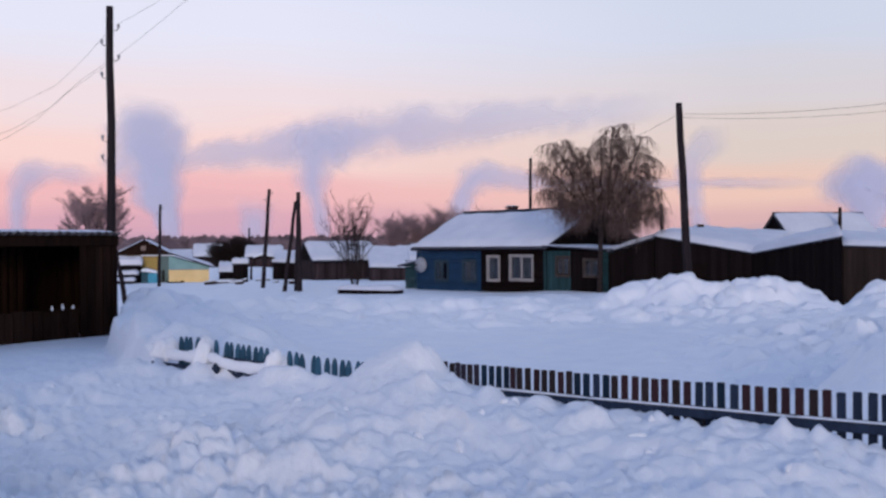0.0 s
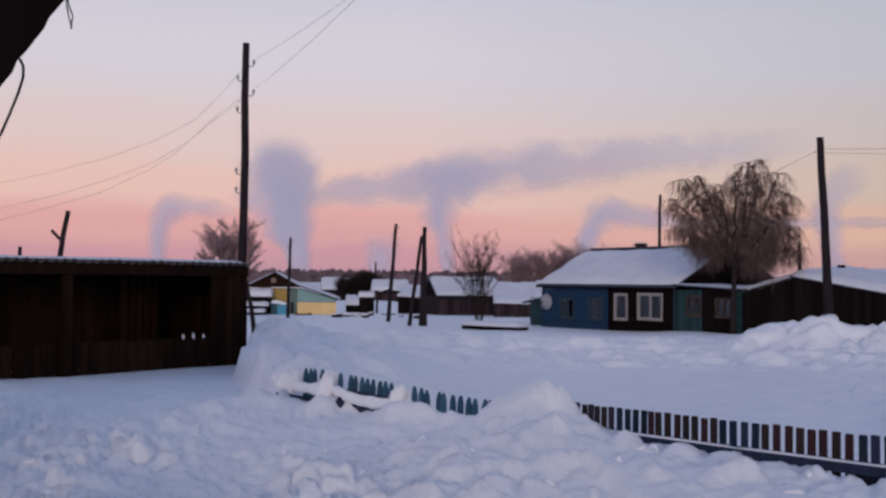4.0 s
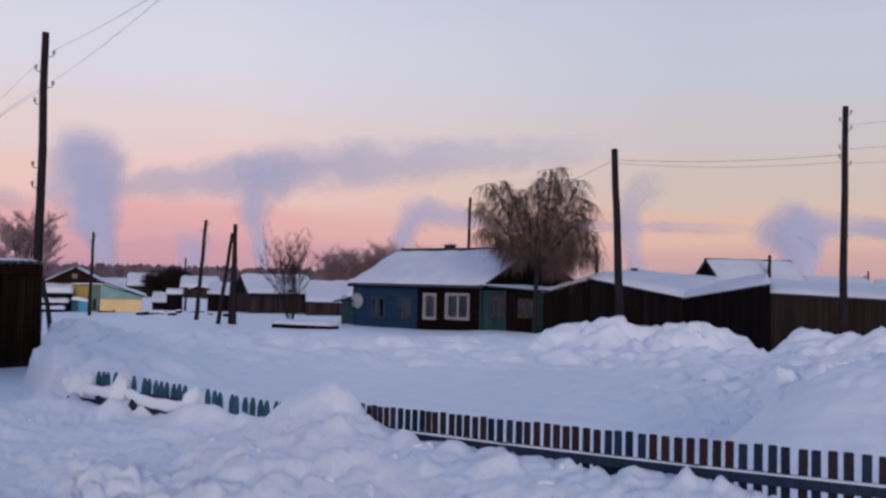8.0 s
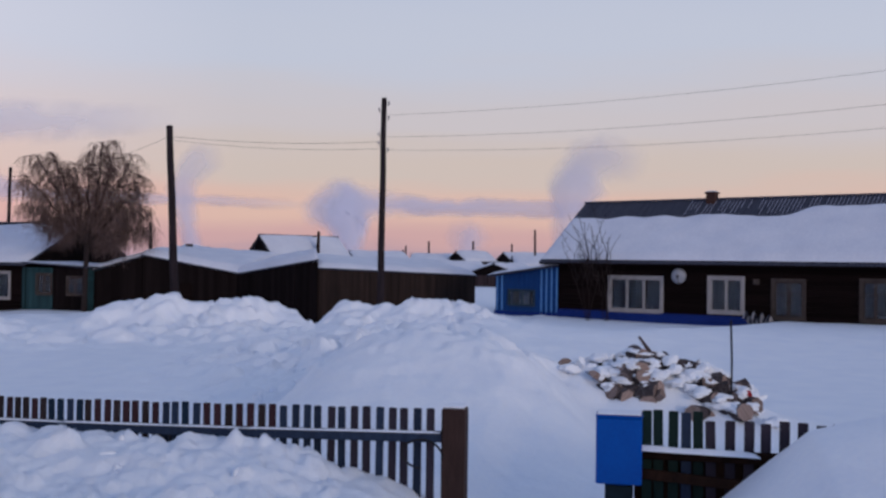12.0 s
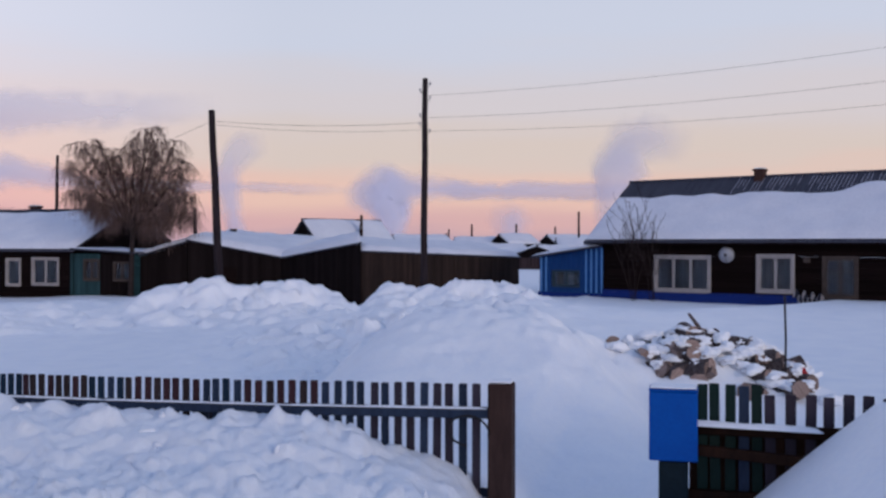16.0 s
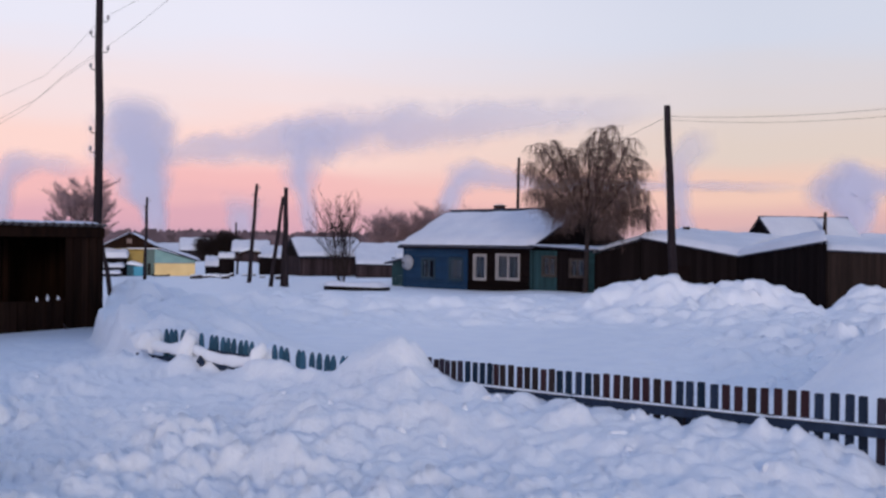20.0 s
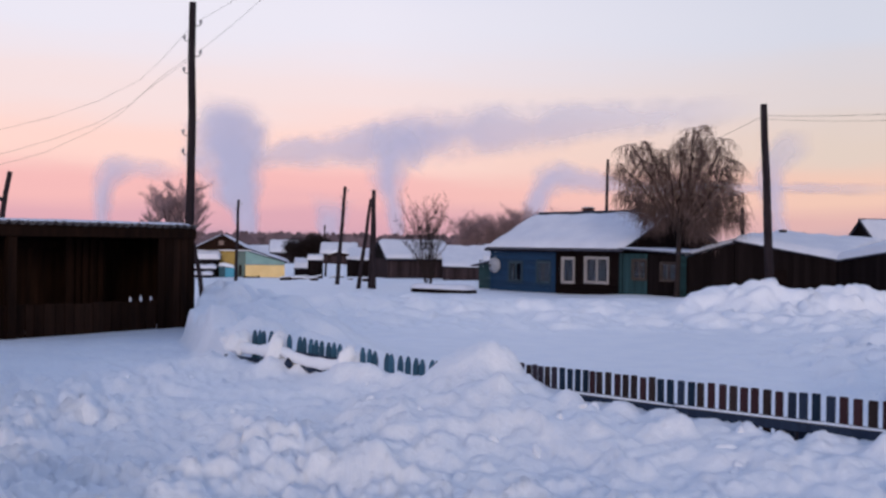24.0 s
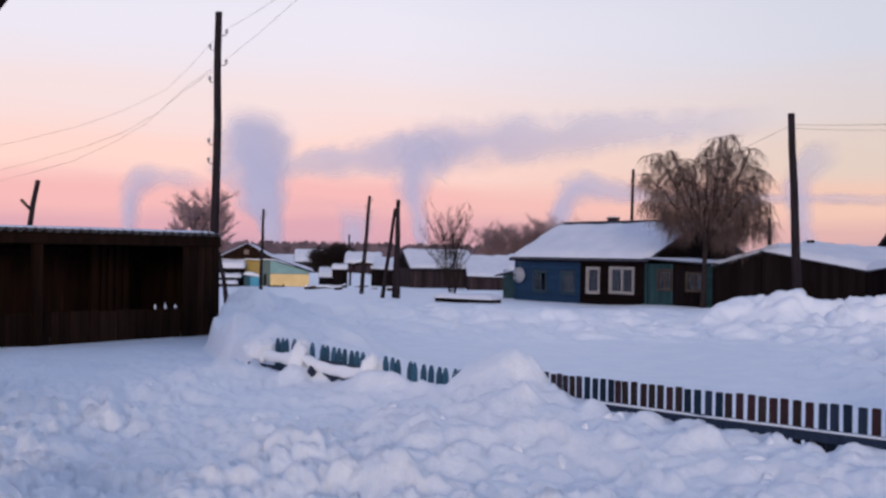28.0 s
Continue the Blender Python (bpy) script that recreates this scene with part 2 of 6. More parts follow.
# ---------------------------------------------------------------- mesh helpers
def thing(name, m, label, category, group="", kind=""):
    ob = new(name)
    ob.empty_display_size = 0.2
    ob.matrix_world = m
    return tagged(ob, label, category, group, kind)


def mesh_of(bm, mat, name, smooth=False):
    me = bpy.data.meshes.new(name)
    bm.to_mesh(me)
    bm.free()
    for mm in (mat if isinstance(mat, (list, tuple)) else [mat]):
        me.materials.append(mm)
    if smooth:
        me.shade_smooth()
    return me


BOARDED = ("wall", "plank_wall", "gable", "lean_to_wall", "plinth", "side_boards")   # boards too fine to tell apart


def part(name, bm, mat, parent, label="", smooth=False, m=None):
    me = bm if isinstance(bm, bpy.types.Mesh) else mesh_of(bm, mat, name, smooth)
    ob = new(name, me)
    ob.parent = parent
    if m is not None:
        ob.matrix_basis = m
    if name in BOARDED:
        ob["kind"] = "stuff"
    return tagged(ob, label)


def solid(name, bm, mat, label, category, group="", kind="", smooth=False, m=None):
    ob = new(name, mesh_of(bm, mat, name, smooth))
    if m is not None:
        ob.matrix_world = m
    return tagged(ob, label, category, group, kind)


def box(bm, x0, x1, y0, y1, z0, z1, m=None):
    """An axis-aligned block, put through m."""
    vs = [bm.verts.new((x, y, z)) for z in (z0, z1) for y in (y0, y1) for x in (x0, x1)]
    if m is not None:
        for v in vs:
            v.co = m @ v.co
    for f in ((0, 2, 3, 1), (4, 5, 7, 6), (0, 1, 5, 4), (1, 3, 7, 5), (3, 2, 6, 7), (2, 0, 4, 6)):
        bm.faces.new([vs[i] for i in f])
    return vs


def block(x0, x1, y0, y1, z0, z1, m=None, bevel=0.0):
    bm = bmesh.new()
    box(bm, x0, x1, y0, y1, z0, z1, m)
    if bevel:
        bmesh.ops.bevel(bm, geom=bm.edges[:], offset=bevel, segments=1, affect="EDGES")
    return bm


def tube(bm, pts, radii, sides=6, cap=True):
    """A tapered tube along points."""
    rings = []
    for i, p in enumerate(pts):
        p = Vector(p)
        d = Vector(pts[min(i + 1, len(pts) - 1)]) - Vector(pts[max(i - 1, 0)])
        d = d.normalized() if d.length > 1e-6 else Vector((0, 0, 1))
        u = d.cross(Vector((0, 0, 1)) if abs(d.z) < 0.9 else Vector((1, 0, 0))).normalized()
        w = d.cross(u)
        r = radii[i] if isinstance(radii, (list, tuple)) else radii
        rings.append([bm.verts.new(p + (u * math.cos(2 * math.pi * k / sides) + w * math.sin(2 * math.pi * k / sides)) * r) for k in range(sides)])
    for a, b in zip(rings, rings[1:]):
        for k in range(sides):
            bm.faces.new((a[k], a[(k + 1) % sides], b[(k + 1) % sides], b[k]))
    if cap:
        bm.faces.new(rings[0][::-1])
        bm.faces.new(rings[-1])


def sag(a, b, drop, steps=14):
    a, b = Vector(a), Vector(b)
    return [a.lerp(b, i / steps) - Vector((0, 0, 4 * drop * (i / steps) * (1 - i / steps))) for i in range(steps + 1)]


def lumps(x, y, seed=0):
    """Smooth value noise in numpy, about -1 to 1."""
    xi, yi = np.floor(x).astype(np.int64), np.floor(y).astype(np.int64)
    fx, fy = x - xi, y - yi
    fx, fy = fx * fx * fx * (fx * (6 * fx - 15) + 10), fy * fy * fy * (fy * (6 * fy - 15) + 10)

    def rnd(i, j):
        h = (i * 374761393 + j * 668265263 + seed * 974634777) & 0xFFFFFFFF
        h = ((h ^ (h >> 13)) * 1274126177) & 0xFFFFFFFF
        return ((h ^ (h >> 16)) & 0xFFFF) / 32767.5 - 1

    a = rnd(xi, yi) * (1 - fx) + rnd(xi + 1, yi) * fx
    b = rnd(xi, yi + 1) * (1 - fx) + rnd(xi + 1, yi + 1) * fx
    return a * (1 - fy) + b * fy


def step(a, b, x):
    t = np.clip((x - a) / (b - a), 0, 1)
    return t * t * (3 - 2 * t)


# ---------------------------------------------------------------- ground
GATE = (1.68, 6.36)            # foot of the gatepost
ALONG, OUT = (-0.92, 0.393), (0.393, 0.92)   # along the fence to the west, out to the street


def fence_at(s, n=0.0, z=0.0):
    return Vector((GATE[0] + s * ALONG[0] + n * OUT[0], GATE[1] + s * ALONG[1] + n * OUT[1], z))


def bump_at(x, y, cx, cy, rx, ry, turn=0.0):
    c, s = math.cos(turn), math.sin(turn)
    u, v = (x - cx) * c + (y - cy) * s, -(x - cx) * s + (y - cy) * c
    return np.exp(-(u / rx) ** 2 - (v / ry) ** 2)


def domes(x, y, seed, keep=0.75):
    """Heaped clods: the highest of rounded lumps strewn one to a unit cell, 0 to 1."""
    xi, yi = np.floor(x).astype(np.int64), np.floor(y).astype(np.int64)
    best = np.zeros_like(x)

    def rnd(i, j, k):
        h = (i * 374761393 + j * 668265263 + (seed * 31 + k) * 974634777) & 0xFFFFFFFF
        h = ((h ^ (h >> 13)) * 1274126177) & 0xFFFFFFFF
        return ((h ^ (h >> 16)) & 0xFFFF) / 65535

    for di in (-1, 0, 1):
        for dj in (-1, 0, 1):
            i, j = xi + di, yi + dj
            size = np.where(rnd(i, j, 3) < keep, .35 + .65 * rnd(i, j, 2), 0.001)
            d = np.hypot(x - i - rnd(i, j, 0), (y - j - rnd(i, j, 1)) * (.7 + .7 * rnd(i, j, 4)))
            lean = 1 + .9 * (rnd(i, j, 5) - .5) * (x - i - .5) + .9 * (rnd(i, j, 6) - .5) * (y - j - .5)
            best = np.maximum(best, size * lean * np.clip(1.25 - 1.25 * (d / (.85 * size + .1)) ** 1.6, 0, 1) ** .9)
    return best


def ground_height(x, y):
    x, y = np.asarray(x, float), np.asarray(y, float)
    r, az = np.hypot(x, y), np.degrees(np.arctan2(x, y))
    s = (x - GATE[0]) * ALONG[0] + (y - GATE[1]) * ALONG[1]
    n = (x - GATE[0]) * OUT[0] + (y - GATE[1]) * OUT[1]
    soft = lumps(x / 5, y / 5, 1) * .5 + lumps(x / 2.1, y / 2.1, 2) * .3
    clod = lumps(x / .62, y / .62, 3) * .55 + lumps(x / .27, y / .27, 4) * .3 + lumps(x / .12, y / .12, 5) * .15
    wx = x + .22 * lumps(x / .45, y / .45, 21) + .05 * lumps(x / .13, y / .13, 23)
    wy = y + .22 * lumps(x / .45, y / .45, 22) + .05 * lumps(x / .13, y / .13, 24)
    chunk = .60 * domes(wx / .80, wy / .80, 8, .8) + .40 * domes(wx / .37, wy / .37, 9, .7) + .10 * domes(wx / .17, wy / .17, 10, .5)
    clod = .55 * np.maximum(clod, -.2) + 1.1 * chunk - .35 + .10 * lumps(x / .16, y / .16, 25) + .05 * lumps(x / .075, y / .075, 26)
    # the street and the land beyond
    z = 0.05 * soft + 0.012 * lumps(x / .9, y / .9, 6)
    z = z - np.clip(r - 52, 0, 75) * 0.016 * step(6, -14, az)
    along = (x - 13.28) * .653 - (y - 39.2) * .757
    z = z + (.10 + .30 * step(7.6, 9.6, along)) * step(20, 32, r) * step(60, 45, r) * step(12, 20, az)
    z = z - .20 * step(34, 39, r) * step(62, 52, r) * step(-10, -14, az) * step(-40, -34, az)
    z = z - .30 * np.exp(-((az - 4.75) / 1.8) ** 2) * step(32, 36, r) * step(60, 50, r)
    z = z + 1.0 * bump_at(x, y, -47.0, 86.0, 9.0, 3.5, .5) * (1 + .25 * soft)
    # ploughed banks along the far side of the street
    vee = np.clip((4.75 - az) / 2.5, 0, 1) + np.clip((az - 4.75) / 1.7, 0, 1)
    bank = .86 * (.26 + .74 * vee) * step(-11.5, -4.8, az) * step(18, 12.5, az) + 0.38 * step(-44, -36, az) * step(-8, -12, az)
    rough = 0.22 * clod + 0.18 * lumps(x / 1.3, y / 1.3, 7)
    big = domes(wx / .9, wy / .9, 13, .8) + .5 * domes(wx / .42, wy / .42, 14, .8)
    rf = r + .30 * lumps(x / 1.9, y / 1.9, 15) + .30 * lumps(x / .7, y / .7, 16) + .2 * lumps(x / .3, y / .3, 38)
    face = step(29.6, 31.9, rf) * np.exp(-(np.clip(r - 32.2, 0, 99) / 3.4) ** 2.4)
    z = z + bank * face * (.90 + .05 * rough + .05 * soft + .04 * lumps(x / .35, y / .35, 39) + .03 * domes(wx / .6, wy / .6, 40, .6) + .05 * domes(wx / .28, wy / .28, 50, .6))
    foot = step(26.2, 28.6, rf) * step(33.0, 31.0, r)
    z = z + foot * np.minimum(bank, .8) * (.10 + .22 * big) + (.13 * np.maximum(big - .35, 0) + .07 * domes(wx / .24, wy / .24, 51, .55)) * step(24.5, 27, rf) * step(44, 41, r) * step(-46, -38, az) * step(22, 14, az)
    # drift climbing from the drive towards the street
    u, v = (x - 2.6) * .97 - (y - 11.8) * .22, (x - 2.6) * .22 + (y - 11.8) * .97
    mound = np.exp(-(np.abs(u + .08 * clod) / 1.8) ** 4 - (v / np.where(v > 0, 2.2, 3.0)) ** 2)
    z = z + 1.16 * mound * (1 + .05 * rough)
    crumb = np.exp(-((u + .2) / 2.4) ** 2 - ((v - 2.0) / 2.2) ** 2)
    z = z + .32 * crumb * (.7 * big + .5 * domes(wx / .33, wy / .33, 44, .7)) + .05 * mound * (domes(wx / .4, wy / .4, 45, .5) + lumps(x / .12, y / .12, 46) * .5) + 0.40 * bump_at(x, y, 3.2, 18.5, 3.0, 3.5, 0.2) * (1 + .35 * rough) + 0.55 * bump_at(x, y, 6.5, 25.5, 5.5, 3.4, 0.3) * (1 + .6 * rough)
    z = z + (0.80 + .25 * rough) * bump_at(x, y, 6.07, 12.85, 1.45, 1.1, -.42)
    z = z + .55 * bump_at(x, y, 2.6, 20.0, 3.2, 5.5, .1) * (.7 * domes(wx / .75, wy / .75, 47, .6) + .6 * domes(wx / .36, wy / .36, 48, .6))
    # the yard, deep in shovelled snow
    patch = .52 + .40 * step(-.35, .40, lumps(x / 1.6, y / 1.6, 12) + .4 * lumps(x / .6, y / .6, 17))
    ux, uy = x + .10 * lumps(x / .21, y / .21, 31) + .03 * lumps(x / .07, y / .07, 33), y + .10 * lumps(x / .21, y / .21, 32) + .03 * lumps(x / .07, y / .07, 34)
    ridge = .075 * (1 - 2 * np.abs(lumps(ux / .42, uy / .42, 41))) + .045 * (1 - 2 * np.abs(lumps(ux / .19, uy / .19, 42))) + .022 * (1 - 2 * np.abs(lumps(x / .085, y / .085, 43)))
    crumble = .08 * domes(ux / .62, uy / .62, 18, .6) + .09 * domes(ux / .30, uy / .30, 19, .65) + .085 * domes(ux / .15, uy / .15, 20, .75) + .045 * domes(ux / .08, uy / .08, 53, .8) + .6 * ridge + .022 * lumps(x / .05, y / .05, 36) + .07 * lumps(x / .9, y / .9, 37)
    crumble = crumble * (.15 + .85 * step(-70, -58, az) * step(58, 46, az))
    edge = np.interp(s, [-.2, .15, .3, .5, .85, 1.2, 1.6, 3.2, 3.85, 4.1, 4.35, 4.6, 5.0, 5.4, 5.7, 6.1, 7.6, 8.6],
                     [.30, .56, .70, .80, .86, .96, .995, .985, 1.05, 1.09, 1.12, 1.11, 1.04, .93, .89, .86, .84, .95]) - .006 * np.clip(s, 0, 4.6) * step(5.8, 4.8, s)
    yard = 0.66 + (edge - .66) * step(-2.6, -.35, n) * step(9.4, 8.3, s) + .04 * soft + crumble * patch * step(17.5, 14.8, r) * (1 - .50 * step(-2.6, -.9, n)) - .015
    yard = yard - .03
    drive = step(.25, -.15, s) * step(-1.25, -.85, s)
    yard = yard * (1 - drive) + (0.22 + .05 * soft + .02 * clod) * drive
    n2 = (x + 6.3) * .789 + (y - 10.2) * .614      # beyond the fence's end the yard widens to the shed
    inside = np.maximum(step(0.35, -0.1, n), step(.25, -.2, n2) * step(7.4, 8.2, s))
    shoulder = 0.55 * np.exp(-np.clip(n, 0, 99) / 2.6) * step(10, 7, s) * (1 - 0.6 * drive)
    z = z * (1 - inside) + yard * inside + shoulder * (1 - inside)
    # heaps against and over the fence
    for cs, cn, h, rs, rn in ((4.62, -.20, .06, .22, .24), (6.56, -.16, .14, .14, .13), (7.60, -.16, .16, .14, .13), (5.62, -.24, .15, .26, .13), (6.05, -.24, .19, .24, .13), (6.36, -.22, .16, .18, .13), (1.57, -.26, .12, .08, .08), (1.36, -.24, .07, .05, .06), (2.0, -.2, .05, .07, .08), (3.4, -.22, .06, .10, .1), (2.45, -.22, .06, .06, .07), (3.05, -.24, .05, .09, .08), (3.8, -.32, .12, .12, .1), (4.15, -.62, .12, .11, .1), (2.8, -.5, .06, .08, .08), (.95, -.4, .05, .1, .1)):
        c = fence_at(cs, cn)
        z = z + h * bump_at(x, y, c.x, c.y, rs, rn, math.atan2(ALONG[1], ALONG[0])) * (1 + .06 * clod)
    c = fence_at(4.87, -.06)
    dome = bump_at(x, y, c.x, c.y, .28, .34, math.atan2(ALONG[1], ALONG[0]))
    z = z + .27 * 1.22 * dome / (dome + .22) * (1 + .10 * clod)
    heap = np.interp(-s, [1.35, 1.8, 2.08, 2.4, 2.67, 2.9, 3.6], [.3, .73, .98, 1.25, 1.33, 1.38, 1.45])
    z = z + np.maximum(heap + .02 * soft - z, 0) * step(.5, -.15, n) * step(-3.4, -.35, n)
    # bank from the fence's end to the shed's corner
    for (ax, ay, az_), (bx, by, bz) in (((-10.42, 15.75, 1.40), (-9.1, 13.4, 1.17)), ((-9.1, 13.4, 1.17), (-6.5, 10.4, 1.10))):
        run = math.hypot(bx - ax, by - ay)
        u = np.clip(((x - ax) * (bx - ax) + (y - ay) * (by - ay)) / run ** 2, 0, 1)
        d = np.hypot(x - ax - (bx - ax) * u, y - ay - (by - ay) * u)
        out = ((x - ax) * (ay - by) + (y - ay) * (bx - ax)) / run + .20 * lumps(x / .5, y / .5, 52) + .08 * lumps(x / .22, y / .22, 56)
        wide = .12 + 2.3 * step(-.05, .45, out)
        top = az_ + (bz - az_) * u + .16 * clod * step(1.2, .2, d) + .08 * lumps(x / .45, y / .45, 27) + .08 * domes(ux / .35, uy / .35, 54, .7) + .16 * domes(ux / .55, uy / .55, 55, .7) - .17
        z = z + np.maximum(top - z, 0) * np.exp(-(np.clip(d - .10, 0, 99) / wide) ** 2.6)
    # heap that slid from the eave
    heap = bump_at(x, y, -3.72, 3.3, .40, .55, .7)
    z = z + .58 * 1.3 * heap / (heap + .3)
    return z


def build_ground():
    fine = np.radians(np.arange(-54, 44.01, 0.15))
    coarse = np.radians(np.concatenate([np.arange(44.3, 66, .3), np.arange(67, 305.5, 1.5)]))
    ang = np.concatenate([fine, coarse])
    rad = [0.35]
    while rad[-1] < 4500:
        k = rad[-1]
        rad.append(k * (1.035 if k < 2.5 else 1.006 if k < 9 else 1.0085 if k < 14 else 1.006 if k < 25 else 1.0045 if k < 35 else 1.0105 if k < 48 else 1.03 if k < 160 else 1.14))
    rad = np.array(rad)
    A, R = np.meshgrid(ang, rad)
    X, Y = R * np.sin(A), R * np.cos(A)
    Z = ground_height(X, Y)
    na, nr = len(ang), len(rad)
    co = np.stack([X, Y, Z], -1).reshape(-1, 3)
    centre = len(co)
    co = np.vstack([co, [[0, 0, float(ground_height(0.0, 0.0))]]])
    i, j = np.meshgrid(np.arange(nr - 1), np.arange(na), indexing="ij")
    j2 = (j + 1) % na
    quads = np.stack([i * na + j, (i + 1) * na + j, (i + 1) * na + j2, i * na + j2], -1).reshape(-1, 4)[:, ::-1]
    fan = [(k, (k + 1) % na, centre) for k in range(na)]
    me = bpy.data.meshes.new("ground")
    nq, nf = len(quads), len(fan)
    me.vertices.add(len(co)); me.vertices.foreach_set("co", co.astype(np.float32).ravel())
    loops = np.concatenate([quads.ravel(), np.array(fan)[:, ::-1].ravel()]).astype(np.int32)
    me.loops.add(len(loops)); me.loops.foreach_set("vertex_index", loops)
    starts = np.concatenate([np.arange(nq) * 4, nq * 4 + np.arange(nf) * 3]).astype(np.int32)
    me.polygons.add(nq + nf); me.polygons.foreach_set("loop_start", starts)
    me.update(calc_edges=True)
    me.validate()
    me.materials.append(SNOW)
    me.shade_smooth()
    tagged(new("ground", me), "deep shovelled and drifted snow over yard and street", "snow", kind="structure")


build_ground()


def gz(x, y):
    return float(ground_height(x, y))


# ---------------------------------------------------------------- building parts
def board_wall(bm, x0, x1, z0, z1, y0, y1, holes=(), course=0.16, seed=1, m=None):
    """Horizontal boards with small joints, left out where a hole (xa, xb, za, zb) is."""
    rng = random.Random(seed)
    z = z0
    while z < z1 - 0.01:
        top = min(z + course, z1)
        cuts = [(x0, x1)]
        for xa, xb, za, zb in holes:
            if za < top - 0.02 and zb > z + 0.02:
                cuts = [c for a, b in cuts for c in ((a, min(b, xa)), (max(a, xb), b)) if c[1] - c[0] > 0.01]
        for a, b in cuts:
            j = rng.uniform(-.006, .006)
            box(bm, a, b, y0 + j, y1, z, top - 0.008, m)
        z = top


def plank_wall(bm, a, b, za, zb, base_a, base_b, thick=0.04, width=0.2, seed=1, gap=0.004, wobble=0.04):
    """Upright planks from plan point a to b, tops from za to zb, feet from base_a to base_b."""
    rng = random.Random(seed)
    a, b = Vector((*a, 0)), Vector((*b, 0))
    run = (b - a).length
    d = (b - a) / run
    nrm = Vector((-d.y, d.x, 0))
    x = 0.0
    while x < run - 0.03:
        w = min(width * rng.uniform(.75, 1.2), run - x)
        f = (x + w / 2) / run
        top, foot = za + (zb - za) * f + rng.uniform(-wobble, wobble), base_a + (base_b - base_a) * f
        m = Matrix(((d.x, nrm.x, 0, a.x), (d.y, nrm.y, 0, a.y), (0, 0, 1, 0), (0, 0, 0, 1)))
        box(bm, x, x + w - gap, rng.uniform(-.012, .012), thick, foot, top, m)
        x += w


def snow_sheet(p00, p10, p11, p01, thick=0.22, nx=40, ny=16, seed=1, bite=0.0, bare=0.0):
    """Snow lying on a sloping quad: rounded rim, uneven depth; bare: the share of the slope above it that has slid clear, bite: how raggedly."""
    p00, p10, p11, p01 = (Vector(p) for p in (p00, p10, p11, p01))
    bm = bmesh.new()
    grid = []
    for j in range(ny + 1):
        row = []
        for i in range(nx + 1):
            u, v = i / nx, j / ny
            upper = 1 - bare * (1 - .55 * float(step(.50, .60, np.array(u)))) - bite * (0.5 + 0.5 * float(lumps(np.array(u * nx / 4.0), np.array(3.3), seed))) - bite * 0.25 * (0.5 + .5 * float(lumps(np.array(u * nx / 1.3), np.array(9.1), seed)))
            vv = v * upper
            p = p00.lerp(p10, u).lerp(p01.lerp(p11, u), vv)
            rim = min(1, min(u, 1 - u) * nx / 1.5) ** .5 * min(1, v * ny / 1.5) ** .5 * min(1, (1 - v) * ny / 2.5) ** .6
            h = 0.004 + thick * rim * (1 + .25 * float(lumps(np.array(u * nx / 5.0), np.array(vv * ny / 4.0), seed + 5)))
            row.append(bm.verts.new(p + Vector((0, 0, h))))
        grid.append(row)
    for j in range(ny):
        for i in range(nx):
            bm.faces.new((grid[j][i], grid[j][i + 1], grid[j + 1][i + 1], grid[j + 1][i]))
    return bm


def window(parent, x0, x1, z0, z1, y, trim, leaves=2, bars=0, casing=0.11, curtain=True):
    """A casement in a wall whose face is at y (outside is -y): casing, sash, panes, curtain."""
    w = part("window", block(x0 - casing, x0, y - .05, y + .10, z0 - casing, z1 + casing), trim, parent)
    for n, a in (("casing", (x1, x1 + casing, y - .05, y + .10, z0 - casing, z1 + casing)), ("casing", (x0, x1, y - .053, y + .10, z1, z1 + casing)), ("sill", (x0 - .02, x1 + .02, y - .10, y + .10, z0 - casing, z0))):
        part(n, block(*a), trim, w)
    step_x = (x1 - x0) / leaves
    for k in range(leaves):
        a, b = x0 + k * step_x, x0 + (k + 1) * step_x
        bm = bmesh.new()
        box(bm, a, a + .05, y, y + .05, z0, z1); box(bm, b - .05, b, y, y + .05, z0, z1)
        box(bm, a + .05, b - .05, y, y + .05, z0, z0 + .05); box(bm, a + .05, b - .05, y, y + .05, z1 - .05, z1)
        for q in range(bars):
            zz = z1 - (z1 - z0) * .34 - q * .3
            box(bm, a + .05, b - .05, y + .004, y + .046, zz - .018, zz + .018)
        part("sash", bm, trim, w)
        part("pane", block(a + .045, b - .045, y + .02, y + .026, z0 + .045, z1 - .045), GLASS, w)
    if curtain:
        n = 18
        for a, b in ((x0 + .02, x0 + (x1 - x0) * .30), (x1 - (x1 - x0) * .30, x1 - .02)):
            bm = bmesh.new()
            cols = [(bm.verts.new((a + (b - a) * i / n, y + .22 + .03 * math.sin(i * 1.9), z0 - .05)), bm.verts.new((a + (b - a) * i / n, y + .22 + .03 * math.sin(i * 1.9 + .4), z1 + .05))) for i in range(n + 1)]
            for c, d in zip(cols, cols[1:]):
                bm.faces.new((c[0], d[0], d[1], c[1]))
            part("curtain", bm, CURTAIN, w, "drawn near-black curtain")
    return w


def chimney(parent, x, y, z0, z1, w=0.42):
    bm = bmesh.new()
    z, k = z0, 0
    while z < z1 - .01:
        box(bm, x - w / 2 + .004 * (k % 2), x + w / 2 - .004 * (k % 2), y - w / 2, y + w / 2, z, z + .066)
        z, k = z + .074, k + 1
    box(bm, x - w / 2 - .04, x + w / 2 + .04, y - w / 2 - .04, y + w / 2 + .04, z1 - .08, z1)
    c = part("chimney", bm, BRICK, parent)
    part("snow_cap", block(x - w / 2, x + w / 2, y - w / 2, y + w / 2, z1, z1 + .05, bevel=.02), ROOF_SNOW, c)


